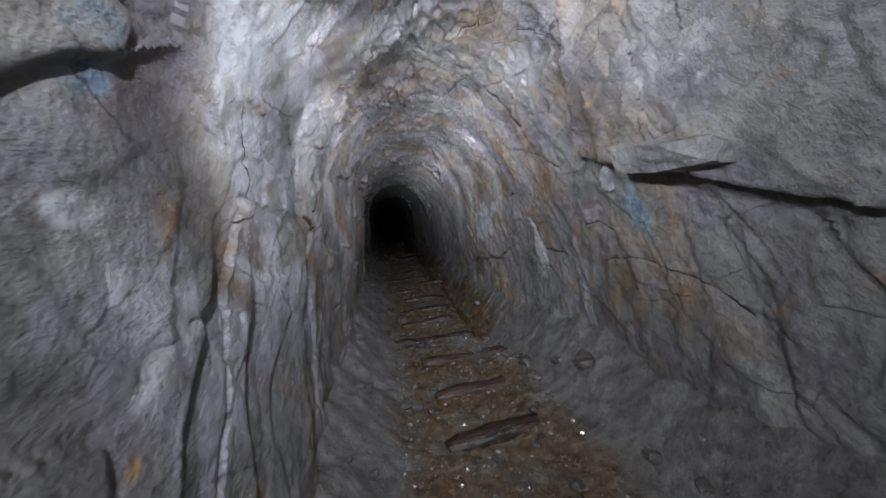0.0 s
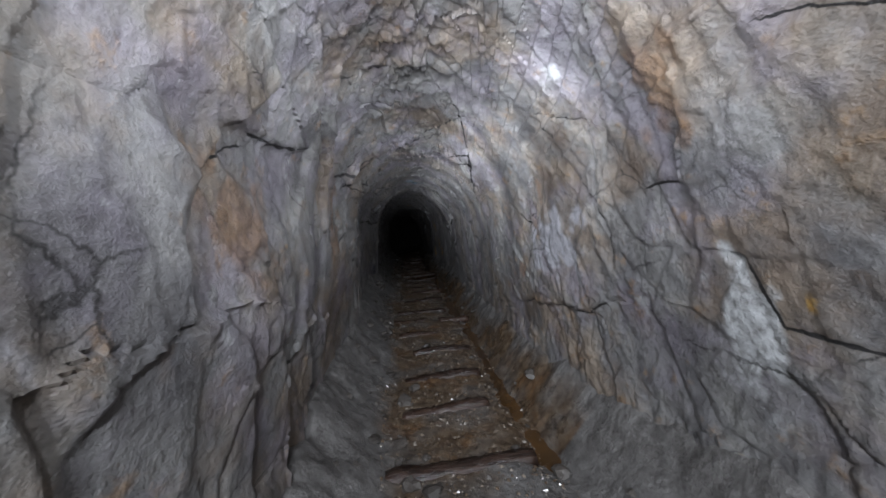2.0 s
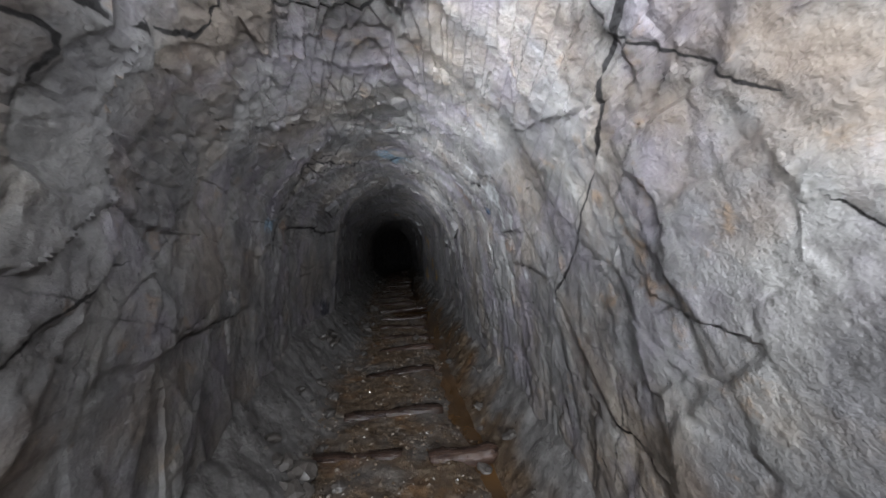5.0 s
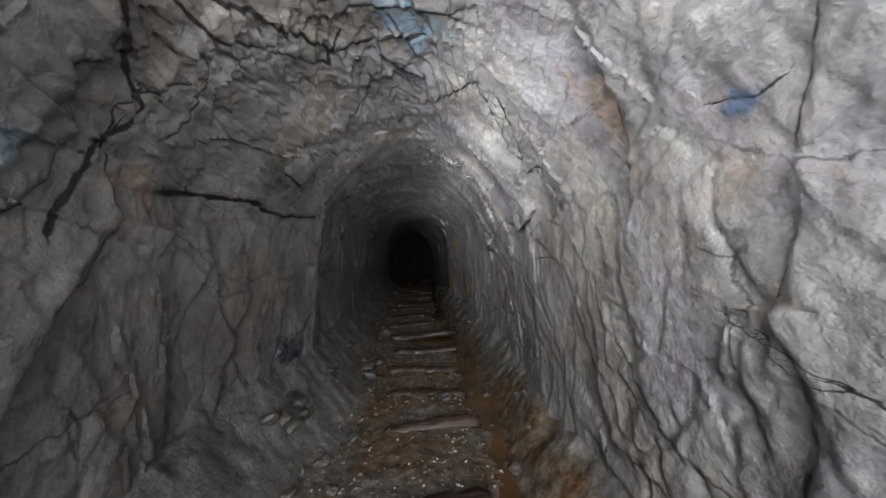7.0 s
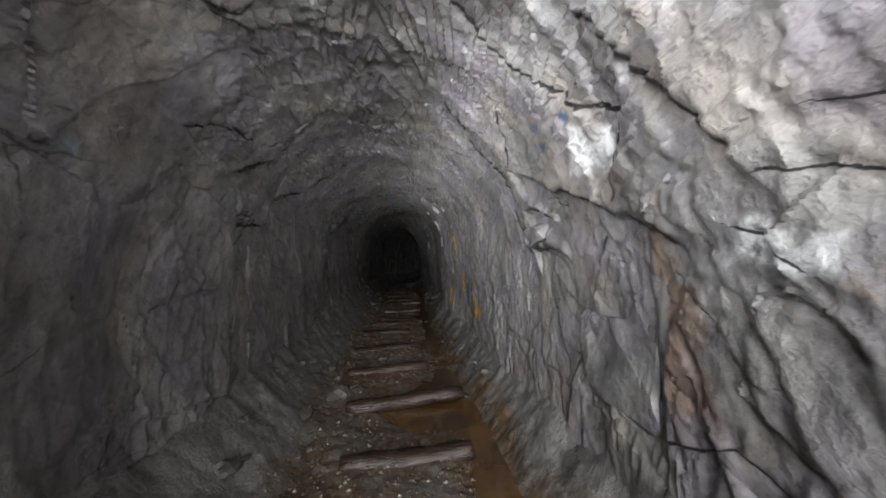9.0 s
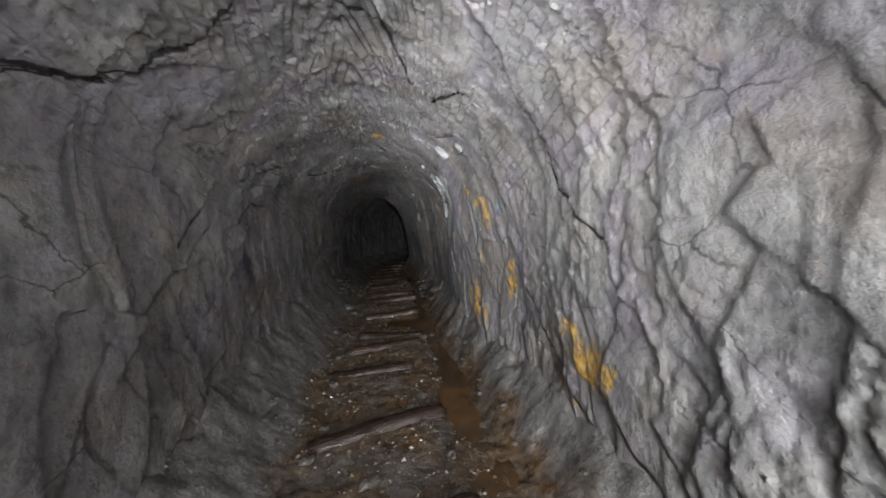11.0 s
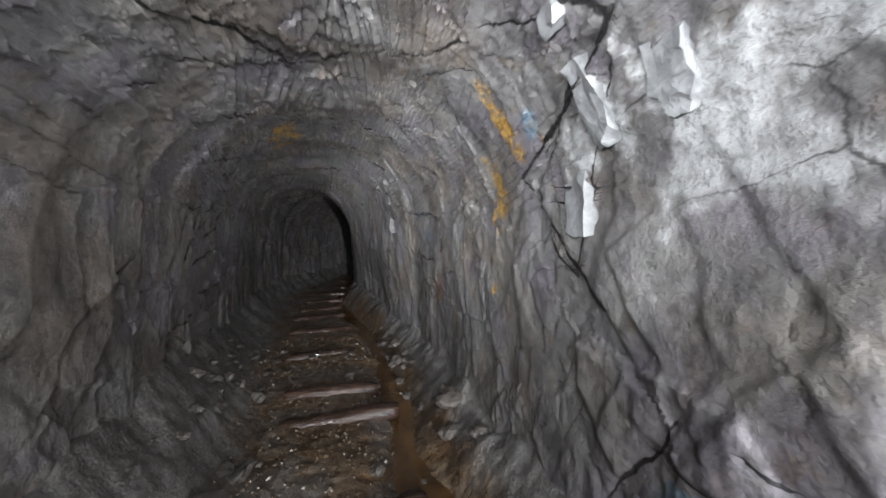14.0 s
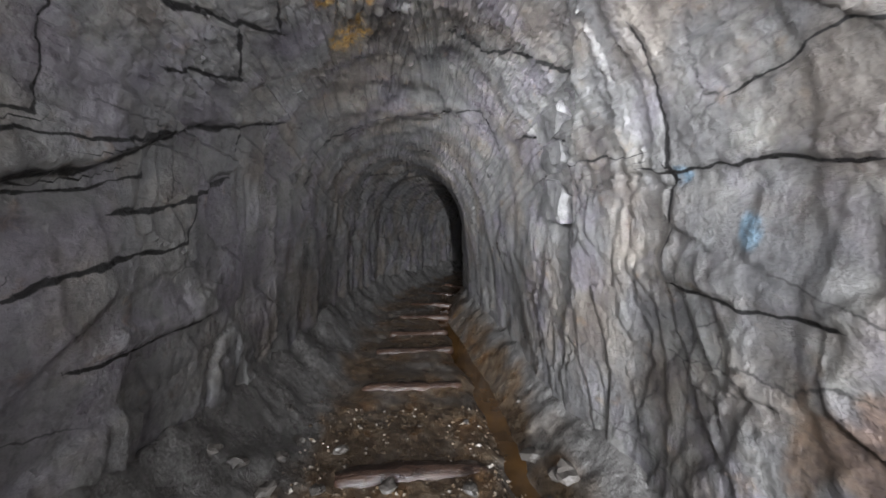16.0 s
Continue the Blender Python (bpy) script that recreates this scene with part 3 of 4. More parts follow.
class Graph:
    def __init__(self, t):
        self.t = t

    def add(self, kind, **values):
        n = self.t.nodes.new(kind)
        for k, v in values.items():
            n.inputs[k.replace("_", " ")].default_value = v
        return n

    def link(self, a, b):
        self.t.links.new(a, b)

    def noise(self, vector, scale, detail=6.0, rough=0.6):
        n = self.add("ShaderNodeTexNoise", Scale=scale, Detail=detail, Roughness=rough)
        self.link(vector, n.inputs["Vector"])
        return n.outputs["Fac"]

    def noise_colour(self, vector, scale):
        n = self.add("ShaderNodeTexNoise", Scale=scale, Detail=5.0, Roughness=0.65)
        self.link(vector, n.inputs["Vector"])
        return n.outputs["Color"]

    def ramp(self, fac, stops):
        n = self.t.nodes.new("ShaderNodeValToRGB")
        e = n.color_ramp.elements
        while len(e) < len(stops):
            e.new(0.5)
        for el, (at, col) in zip(e, stops):
            el.position = at
            el.color = (*col, 1) if len(col) == 3 else col
        self.link(fac, n.inputs[0])
        return n.outputs[0]

    def mix(self, fac, a, b, blend="MIX"):
        n = self.t.nodes.new("ShaderNodeMix")
        n.data_type, n.blend_type = "RGBA", blend
        for value, socket in ((fac, n.inputs[0]), (a, n.inputs[6]), (b, n.inputs[7])):
            if isinstance(value, (int, float)):
                socket.default_value = value
            elif isinstance(value, tuple):
                socket.default_value = (*value, 1)
            else:
                self.link(value, socket)
        return n.outputs[2]

    def mul(self, a, b, op="MULTIPLY"):
        n = self.t.nodes.new("ShaderNodeMath")
        n.operation = op
        for value, socket in ((a, n.inputs[0]), (b, n.inputs[1])):
            if isinstance(value, (int, float)):
                socket.default_value = value
            else:
                self.link(value, socket)
        return n.outputs[0]

    def attr(self, name):
        n = self.t.nodes.new("ShaderNodeAttribute")
        n.attribute_name = name
        return n.outputs["Fac"]

    def place(self, sx=1.0, sy=1.0, sz=1.0, turn=(0, 0, 0)):
        c = self.t.nodes.new("ShaderNodeTexCoord")
        m = self.t.nodes.new("ShaderNodeMapping")
        m.inputs["Scale"].default_value = (sx, sy, sz)
        m.inputs["Rotation"].default_value = tuple(radians(a) for a in turn)
        self.link(c.outputs["Object"], m.inputs["Vector"])
        return m.outputs[0]

    def bump(self, height, strength, distance, before=None):
        b = self.add("ShaderNodeBump", Strength=strength, Distance=distance)
        self.link(height, b.inputs["Height"])
        if before is not None:
            self.link(before, b.inputs["Normal"])
        return b.outputs[0]


def rock_material(name, streak_turn):
    m, t, bsdf = nodes_of(name)
    g = Graph(t)
    here = g.place()
    grain = g.noise(g.place(2.4, 1.7, 0.9, streak_turn), 3.2, 8, 0.62)
    patch = g.noise(here, 1.9, 6, 0.62)
    speck = g.noise(here, 24.0, 7, 0.68)
    mid = g.noise(here, 7.5, 6, 0.64)
    grit = g.noise(here, 130.0, 4, 0.7)
    grey = g.ramp(grain, [(0.28, (0.105, 0.102, 0.106)), (0.44, (0.165, 0.160, 0.160)), (0.58, (0.215, 0.210, 0.204)), (0.76, (0.30, 0.295, 0.28))])
    brown = g.ramp(grain, [(0.28, (0.095, 0.068, 0.050)), (0.5, (0.185, 0.145, 0.11)), (0.74, (0.30, 0.25, 0.195))])
    mauve = g.ramp(grain, [(0.28, (0.135, 0.12, 0.145)), (0.6, (0.238, 0.218, 0.248)), (0.8, (0.32, 0.30, 0.33))])
    pick = g.ramp(patch, [(0.46, (0, 0, 0)), (0.60, (1, 1, 1))])
    col = g.mix(g.mul(pick, g.attr("warm")), grey, brown)
    cool = g.ramp(g.noise(here, 2.6, 6, 0.62), [(0.50, (0, 0, 0)), (0.62, (1, 1, 1))])
    col = g.mix(g.mul(cool, 0.7), col, mauve)
    # each flake of the rock has a shade of its own
    cells = t.nodes.new("ShaderNodeTexVoronoi")
    cells.inputs["Scale"].default_value = 1.0
    g.link(g.mix(0.30, g.place(5.0, 4.0, 3.2, streak_turn), g.noise_colour(here, 5.0), "ADD"), cells.inputs["Vector"])
    facet = g.mul(cells.outputs["Color"], 1.0)
    col = g.mix(0.55, col, g.ramp(facet, [(0.15, (0.62, 0.61, 0.62)), (0.5, (0.95, 0.95, 0.95)), (0.85, (1.0, 0.98, 0.94))]), "MULTIPLY")
    # small iron blooms and pale scale
    bloom = g.mul(g.ramp(mid, [(0.60, (0, 0, 0)), (0.68, (0.75, 0.75, 0.75))]), g.attr("warm"))
    col = g.mix(bloom, col, g.ramp(speck, [(0.35, (0.13, 0.08, 0.045)), (0.65, (0.27, 0.18, 0.10))]))
    scale = g.ramp(g.noise(here, 5.2, 7, 0.66), [(0.63, (0, 0, 0)), (0.70, (0.6, 0.6, 0.6))])
    col = g.mix(scale, col, g.ramp(speck, [(0.3, (0.24, 0.24, 0.23)), (0.7, (0.38, 0.385, 0.375))]))
    col = g.mix(g.attr("pale"), col, g.ramp(speck, [(0.3, (0.29, 0.29, 0.285)), (0.7, (0.47, 0.475, 0.48))]))
    col = g.mix(g.attr("clay"), col, g.ramp(patch, [(0.3, (0.23, 0.225, 0.24)), (0.7, (0.31, 0.305, 0.325))]))
    col = g.mix(g.mul(g.mul(g.attr("rust"), 0.9), grain), col, g.ramp(speck, [(0.3, (0.10, 0.05, 0.025)), (0.7, (0.27, 0.15, 0.07))]))
    col = g.mix(g.mul(g.attr("ochre"), g.ramp(g.noise(here, 13.0, 6, 0.7), [(0.40, (0, 0, 0)), (0.54, (0.92, 0.92, 0.92))])), col, g.ramp(speck, [(0.3, (0.20, 0.12, 0.05)), (0.48, (0.44, 0.25, 0.05)), (0.62, (0.55, 0.36, 0.10)), (0.8, (0.62, 0.50, 0.26))]))
    col = g.mix(g.mul(g.attr("blue"), g.ramp(g.noise(here, 11.0, 6, 0.7), [(0.38, (0.1, 0.1, 0.1)), (0.54, (0.9, 0.9, 0.9))])), col, g.ramp(speck, [(0.3, (0.10, 0.13, 0.16)), (0.52, (0.16, 0.24, 0.31)), (0.8, (0.36, 0.44, 0.48))]))
    col = g.mix(g.attr("dark"), col, g.ramp(speck, [(0.3, (0.03, 0.03, 0.04)), (0.7, (0.08, 0.08, 0.10))]))
    col = g.mix(g.attr("ink"), col, (0.06, 0.085, 0.13))
    # cracks: ragged black lines of uneven width, their shade painted into the colour
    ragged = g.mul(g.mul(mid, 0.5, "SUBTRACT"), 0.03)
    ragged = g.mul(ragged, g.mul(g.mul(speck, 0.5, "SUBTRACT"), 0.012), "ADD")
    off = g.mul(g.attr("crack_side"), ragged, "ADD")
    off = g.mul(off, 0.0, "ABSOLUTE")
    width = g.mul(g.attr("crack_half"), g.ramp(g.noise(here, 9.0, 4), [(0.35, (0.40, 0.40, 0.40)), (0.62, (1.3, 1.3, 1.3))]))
    crack_shade = g.ramp(g.mul(g.mul(off, width, "DIVIDE"), 0.5), [(0.36, (1, 1, 1)), (0.56, (0, 0, 0))])
    crack_shade = g.mul(crack_shade, g.ramp(g.attr("crack_close"), [(0.35, (0, 0, 0)), (0.55, (1, 1, 1))]))
    # hair cracks
    split = t.nodes.new("ShaderNodeTexVoronoi")
    split.feature = "DISTANCE_TO_EDGE"
    split.inputs["Scale"].default_value = 1.0
    g.link(g.mix(0.25, g.place(2.6, 1.9, 2.6, streak_turn), g.noise_colour(here, 5.0), "ADD"), split.inputs["Vector"])
    thin = g.ramp(split.outputs["Distance"], [(0.003, (1, 1, 1)), (0.010, (0, 0, 0))])
    some = g.ramp(g.noise(here, 2.2, 4), [(0.50, (0, 0, 0)), (0.60, (0.8, 0.8, 0.8))])
    hair = g.mul(thin, some)
    col = g.mix(hair, col, (0.025, 0.023, 0.022))
    col = g.mix(0.5, col, g.ramp(grit, [(0.3, (0.55, 0.55, 0.55)), (0.5, (1, 1, 1))]), "MULTIPLY")
    col = g.mix(0.55, col, g.ramp(speck, [(0.36, (0.42, 0.40, 0.38)), (0.5, (1, 1, 1))]), "MULTIPLY")
    col = g.mix(0.5, col, g.ramp(mid, [(0.36, (0.6, 0.59, 0.58)), (0.52, (1, 1, 1))]), "MULTIPLY")
    col = g.mix(g.mul(crack_shade, 0.97), col, (0.010, 0.009, 0.009))
    g.link(col, bsdf.inputs["Base Color"])
    wet = g.ramp(g.noise(here, 3.1, 4, 0.6), [(0.40, (0.62, 0.62, 0.62)), (0.62, (0.26, 0.26, 0.26))])
    g.link(wet, bsdf.inputs["Roughness"])
    bsdf.inputs["Specular IOR Level"].default_value = 0.45
    n = g.bump(facet, 0.25, 0.012)
    n = g.bump(mid, 0.65, 0.030, n)
    n = g.bump(speck, 0.85, 0.014, n)
    n = g.bump(grit, 0.5, 0.004, n)
    g.link(n, bsdf.inputs["Normal"])
    return m


ROCK_LEFT = rock_material("left_rock", (8, 0, 0))
ROCK_RIGHT = rock_material("right_rock", (-24, 0, 0))
ROCK_ROOF = rock_material("roof_rock", (80, 0, 0))


def simple_material(name, stops, scale=9.0, rough=(0.5, 0.8), bump=(0.4, 0.01), stretch=(1, 1, 1), vary=0.35):
    m, t, bsdf = nodes_of(name)
    g = Graph(t)
    here = g.place(*stretch)
    f = g.noise(here, scale, 7, 0.65)
    col = g.ramp(f, stops)
    info = t.nodes.new("ShaderNodeObjectInfo")
    shade = g.ramp(info.outputs["Random"], [(0.0, (1 - vary,) * 3), (1.0, (1, 1, 1))])
    col = g.mix(1.0, col, shade, "MULTIPLY")
    g.link(col, bsdf.inputs["Base Color"])
    r = g.ramp(g.noise(here, scale * 0.5, 3), [(0.4, (rough[0],) * 3), (0.65, (rough[1],) * 3)])
    g.link(r, bsdf.inputs["Roughness"])
    n = g.bump(f, bump[0], bump[1])
    n = g.bump(g.noise(here, scale * 6, 4, 0.7), bump[0] * 0.8, bump[1] * 0.3, n)
    g.link(n, bsdf.inputs["Normal"])
    return m


def mud_material():
    m, t, bsdf = nodes_of("wet_mud_and_grit")
    g = Graph(t)
    here = g.place()
    f = g.noise(here, 15.0, 8, 0.68)
    fine = g.noise(here, 70.0, 5, 0.7)
    col = g.ramp(f, [(0.3, (0.03, 0.02, 0.013)), (0.46, (0.075, 0.05, 0.03)), (0.6, (0.13, 0.095, 0.062)), (0.8, (0.25, 0.21, 0.165))])
    orange = g.ramp(f, [(0.3, (0.06, 0.025, 0.008)), (0.6, (0.20, 0.095, 0.028)), (0.8, (0.33, 0.19, 0.07))])
    grey = g.ramp(f, [(0.3, (0.05, 0.045, 0.042)), (0.6, (0.13, 0.12, 0.11)), (0.8, (0.26, 0.25, 0.235))])
    col = g.mix(g.ramp(g.noise(here, 3.4, 5, 0.65), [(0.52, (0, 0, 0)), (0.68, (0.55, 0.55, 0.55))]), col, orange)
    col = g.mix(g.ramp(g.noise(here, 1.9, 5, 0.6), [(0.48, (0, 0, 0)), (0.62, (0.8, 0.8, 0.8))]), col, grey)
    rubble = g.ramp(f, [(0.3, (0.075, 0.07, 0.066)), (0.5, (0.135, 0.128, 0.122)), (0.75, (0.23, 0.222, 0.212))])
    col = g.mix(g.attr("scree"), col, rubble)
    col = g.mix(0.7, col, g.ramp(fine, [(0.3, (0.45, 0.43, 0.4)), (0.52, (1, 1, 1))]), "MULTIPLY")
    g.link(col, bsdf.inputs["Base Color"])
    g.link(g.ramp(g.noise(here, 6.0, 4), [(0.4, (0.5, 0.5, 0.5)), (0.6, (0.2, 0.2, 0.2))]), bsdf.inputs["Roughness"])
    n = g.bump(f, 0.8, 0.025)
    g.link(g.bump(fine, 0.7, 0.008, n), bsdf.inputs["Normal"])
    return m


MUD = mud_material()
STONE = simple_material("loose_stone", [(0.3, (0.05, 0.043, 0.038)), (0.55, (0.10, 0.088, 0.077)), (0.8, (0.18, 0.165, 0.15))], 16.0, (0.3, 0.6), (0.4, 0.006), vary=0.55)
WOOD = simple_material("sodden_sleeper_wood", [(0.3, (0.016, 0.010, 0.008)), (0.48, (0.042, 0.024, 0.017)), (0.62, (0.075, 0.044, 0.030)), (0.8, (0.12, 0.09, 0.075))],
                       9.0, (0.14, 0.4), (0.8, 0.012), (0.5, 5, 5), vary=0.5)


def water_material():
    m, t, bsdf = nodes_of("rusty_water")
    g = Graph(t)
    here = g.place()
    col = g.ramp(g.noise(here, 3.0, 4), [(0.35, (0.04, 0.022, 0.009)), (0.65, (0.10, 0.052, 0.018))])
    g.link(col, bsdf.inputs["Base Color"])
    bsdf.inputs["Roughness"].default_value = 0.07
    g.link(g.bump(g.noise(here, 9.0, 3), 0.15, 0.01), bsdf.inputs["Normal"])
    return m


WATER = water_material()


# ------------------------------------------------------------------ the rock shell
def grid_mesh(name, co, material, smooth=40, flip=False):
    """A sheet from an array of rows x columns x 3."""
    a, b = co.shape[:2]
    me = bpy.data.meshes.new(name)
    i = np.arange(a * b).reshape(a, b)
    quads = np.stack([i[:-1, :-1], i[:-1, 1:], i[1:, 1:], i[1:, :-1]], -1).reshape(-1, 4)
    if flip:
        quads = quads[:, ::-1]
    me.vertices.add(a * b)
    me.vertices.foreach_set("co", co.reshape(-1).astype(np.float32))
    me.loops.add(len(quads) * 4)
    me.loops.foreach_set("vertex_index", quads.reshape(-1).astype(np.int32))
    me.polygons.add(len(quads))
    me.polygons.foreach_set("loop_start", np.arange(0, len(quads) * 4, 4, dtype=np.int32))
    me.polygons.foreach_set("use_smooth", np.ones(len(quads), bool))
    me.update(calc_edges=True)
    me.set_sharp_from_angle(angle=radians(smooth))
    me.materials.append(material)
    return me


def put_attribute(me, name, values):
    me.attributes.new(name, "FLOAT", "POINT").data.foreach_set("value", values.reshape(-1).astype(np.float32))


STEP_Y = np.concatenate([np.arange(-1.6, 0.3, 0.05), np.arange(0.3, 19.5, 0.0095), np.arange(19.5, 29.0, 0.05)])


def rock_sheet(name, p0, p1, count, material, label, outer):
    ps = np.linspace(p0, p1, count)
    Y, P = np.meshgrid(STEP_Y, ps, indexing="ij")
    X, Z = section(Y, P)
    Xa, Za = section(Y, P + 0.02)
    Xb, Zb = section(Y, P - 0.02)
    tx, tz = Xa - Xb, Za - Zb
    n = np.hypot(tx, tz)
    nx, nz = tz / n, -tx / n
    d, side, near, half = relief(Y, P)
    co = np.stack([X + nx * d, Y + 0.25 * d * smooth_noise(Y * 3, P * 2, 7), Z + nz * d], -1)
    # the back of the rock closes the sheet into a solid
    ox, oz = outer
    back = []
    for k in (-1, 0):
        edge = co[:, k].copy()
        edge[:, 0] = edge[:, 0] * 1.0 + ox
        edge[:, 2] = edge[:, 2] + oz
        back.append(edge[:, None])
    full = np.concatenate([co, back[0], back[1], co[:, :1]], 1)
    me = grid_mesh(name, full, material, 34)

    def padded(v):
        z = np.zeros((v.shape[0], 1))
        return np.concatenate([v, z, z, v[:, :1]], 1)
    for kind in ("pale", "clay", "rust", "ochre", "blue", "dark", "ink"):
        put_attribute(me, kind, padded(stain_or_shade(Y, P, kind)))
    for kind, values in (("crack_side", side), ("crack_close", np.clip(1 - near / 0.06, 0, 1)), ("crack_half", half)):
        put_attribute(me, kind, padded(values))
    warm = np.interp(Y, [0, 2, 5, 6.5, 11, 13, 19], [0.85, 0.9, 0.8, 0.45, 0.3, 0.3, 0.5])
    put_attribute(me, "warm", padded(warm))
    ob = new(name, me)
    return tagged(ob, label, "rock wall" if "wall" in name else "ceiling", kind="structure")


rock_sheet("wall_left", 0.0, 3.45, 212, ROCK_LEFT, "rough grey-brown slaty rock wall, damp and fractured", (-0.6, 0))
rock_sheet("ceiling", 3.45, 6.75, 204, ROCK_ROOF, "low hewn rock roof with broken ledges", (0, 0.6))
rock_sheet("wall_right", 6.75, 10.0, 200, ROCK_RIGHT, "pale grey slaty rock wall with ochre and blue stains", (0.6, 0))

for name, y in (("wall_back", -1.75), ("wall_end", 28.9)):
    bm = bmesh.new()
    bmesh.ops.create_cube(bm, size=1, matrix=pose(0 if y < 0 else 2.7, y, 1.1) @ Matrix.Diagonal((4.5, 0.4, 3.6, 1)))
    bmesh.ops.subdivide_edges(bm, edges=bm.edges[:], cuts=14, use_grid_fill=True)
    for v in bm.verts:
        v.co.y += 0.12 * noise.noise(v.co * 2.5) + 0.04 * noise.noise(v.co * 9)
    me = bpy.data.meshes.new(name)
    bm.to_mesh(me)
    bm.free()
    me.materials.append(ROCK_LEFT)
    tagged(new(name, me), "rough grey rock closing the adit", "rock wall", kind="structure")


# ------------------------------------------------------------------ the ground
def drain_x(y):
    """Middle of the drain along the right wall."""
    return np.interp(y, [-2, 3, 5.2, 7.3, 8.6, 9.6, 10.8, 12, 13, 15, 16, 17, 18.7, 20.3, 22, 26, 29], [0.62, 0.58, 0.58, 0.54, 0.63, 0.63, 0.70, 0.6, 0.55, 0.58, 0.5, 0.6, 0.68, 0.66, 0.5, 1.4, 2.8])


def ground_height(x, y):
    ll, lm, lt, h, rt, rm, rl = plan_at(y)
    left = np.clip((ll + 0.42 - x) / 0.42, 0, 1)
    right = np.clip((x - rl + 0.32) / 0.32, 0, 1)
    right = np.clip((x - np.minimum(rl - 0.3, drain_x(y) + 0.14)) / 0.36, 0, 1.4)
    z = 0.02 + 0.30 * left ** 1.4 + 0.34 * right ** 1.3
    heap = np.interp(y, [-2, 0, 2.6, 3.6, 4.2], [0.18, 0.2, 0.14, 0.05, 0.0])
    z = z + heap * np.clip((x - 0.15) / 0.7, 0, 1) ** 1.3
    heap_left = np.interp(y, [5, 6.5, 8, 9.5, 13, 14, 16, 17.5, 19, 21], [0.05, 0.12, 0.16, 0.12, 0.05, 0.12, 0.3, 0.28, 0.1, 0.05])
    z = z + heap_left * np.clip((-0.35 - x) / 0.5, 0, 1) ** 1.2
    d = np.abs(x - drain_x(y) - 0.07 * smooth_noise(y * 1.9, y * 0.3, 261) - 0.03 * smooth_noise(y * 6, x * 5, 263)) / np.interp(y, [-2, 2.8, 3.6, 8, 10, 12.5, 13.5, 15, 19], [0.03, 0.05, 0.15, 0.16, 0.2, 0.32, 0.2, 0.16, 0.15])
    depth = np.interp(y, [-2, 2.4, 3.6, 19, 29], [0.0, 0.0, 0.1, 0.1, 0.1]) * (0.8 + 0.35 * smooth_noise(y * 1.3, 0.5 + 0 * y, 265))
    z = z - depth * np.exp(-d ** 2 * 1.2)
    pool = np.exp(-(((x - 0.30) / 0.45) ** 2 + ((y - 16.1) / 0.42) ** 2)) + 0.9 * np.exp(-(((x - 0.2) / 0.4) ** 2 + ((y - 11.6) / 0.5) ** 2))
    z = z - 0.09 * pool
    z = z + 0.06 * (left + right) * rough_noise(x * 5, y * 4, 251, 3)
    z = z + 0.012 * rough_noise(x * 4, y * 3, 201, 2) + 0.008 * rough_noise(x * 15, y * 13, 211, 3) + 0.004 * rough_noise(x * 42, y * 42, 231, 2)
    return z


gy = np.concatenate([np.arange(-1.6, 19.5, 0.02), np.arange(19.5, 29.0, 0.06)])
gw = np.linspace(0, 1, 110)
Y, W = np.meshgrid(gy, gw, indexing="ij")
edge = plan_at(Y)
X = (edge[0] - 0.25) * (1 - W) + (edge[6] + 0.25) * W
Zg = ground_height(X, Y)
me = grid_mesh("floor", np.stack([X, Y, Zg], -1), MUD, 50, flip=True)
ragged = 0.09 * rough_noise(X * 5, Y * 4, 271, 4)
put_attribute(me, "scree", np.clip(np.maximum(edge[0] + 0.46 - X, X - np.interp(Y, [0, 2.6, 3.6], [0.5, 0.5, 0.0]) * (Y < 3.6) - (drain_x(Y) + 0.15) * (Y >= 3.6)) / 0.14 + ragged / 0.14, 0, 1))
tagged(new("floor", me), "wet brown mud and grit floor with puddles", "floor", kind="structure")

WATER_Z = -0.035
bm = bmesh.new()
strip = []
for y in np.arange(2.6, 28.5, 0.3):
    x, half = float(drain_x(y)), float(np.interp(y, [2.6, 4, 11, 11.6, 12.4, 15.2, 15.8, 16.5, 17.2], [0.12, 0.3, 0.3, 0.7, 0.3, 0.3, 0.8, 0.8, 0.3]))
    strip.append((bm.verts.new((x - half, y, WATER_Z)), bm.verts.new((x + 0.3, y, WATER_Z))))
for (a, b), (c, d) in zip(strip[:-1], strip[1:]):
    bm.faces.new((a, b, d, c))
me = bpy.data.meshes.new("water")
bm.to_mesh(me)
bm.free()
me.materials.append(WATER)
tagged(new("water", me), "shallow rust-brown water standing in the drain", "water", kind="structure")

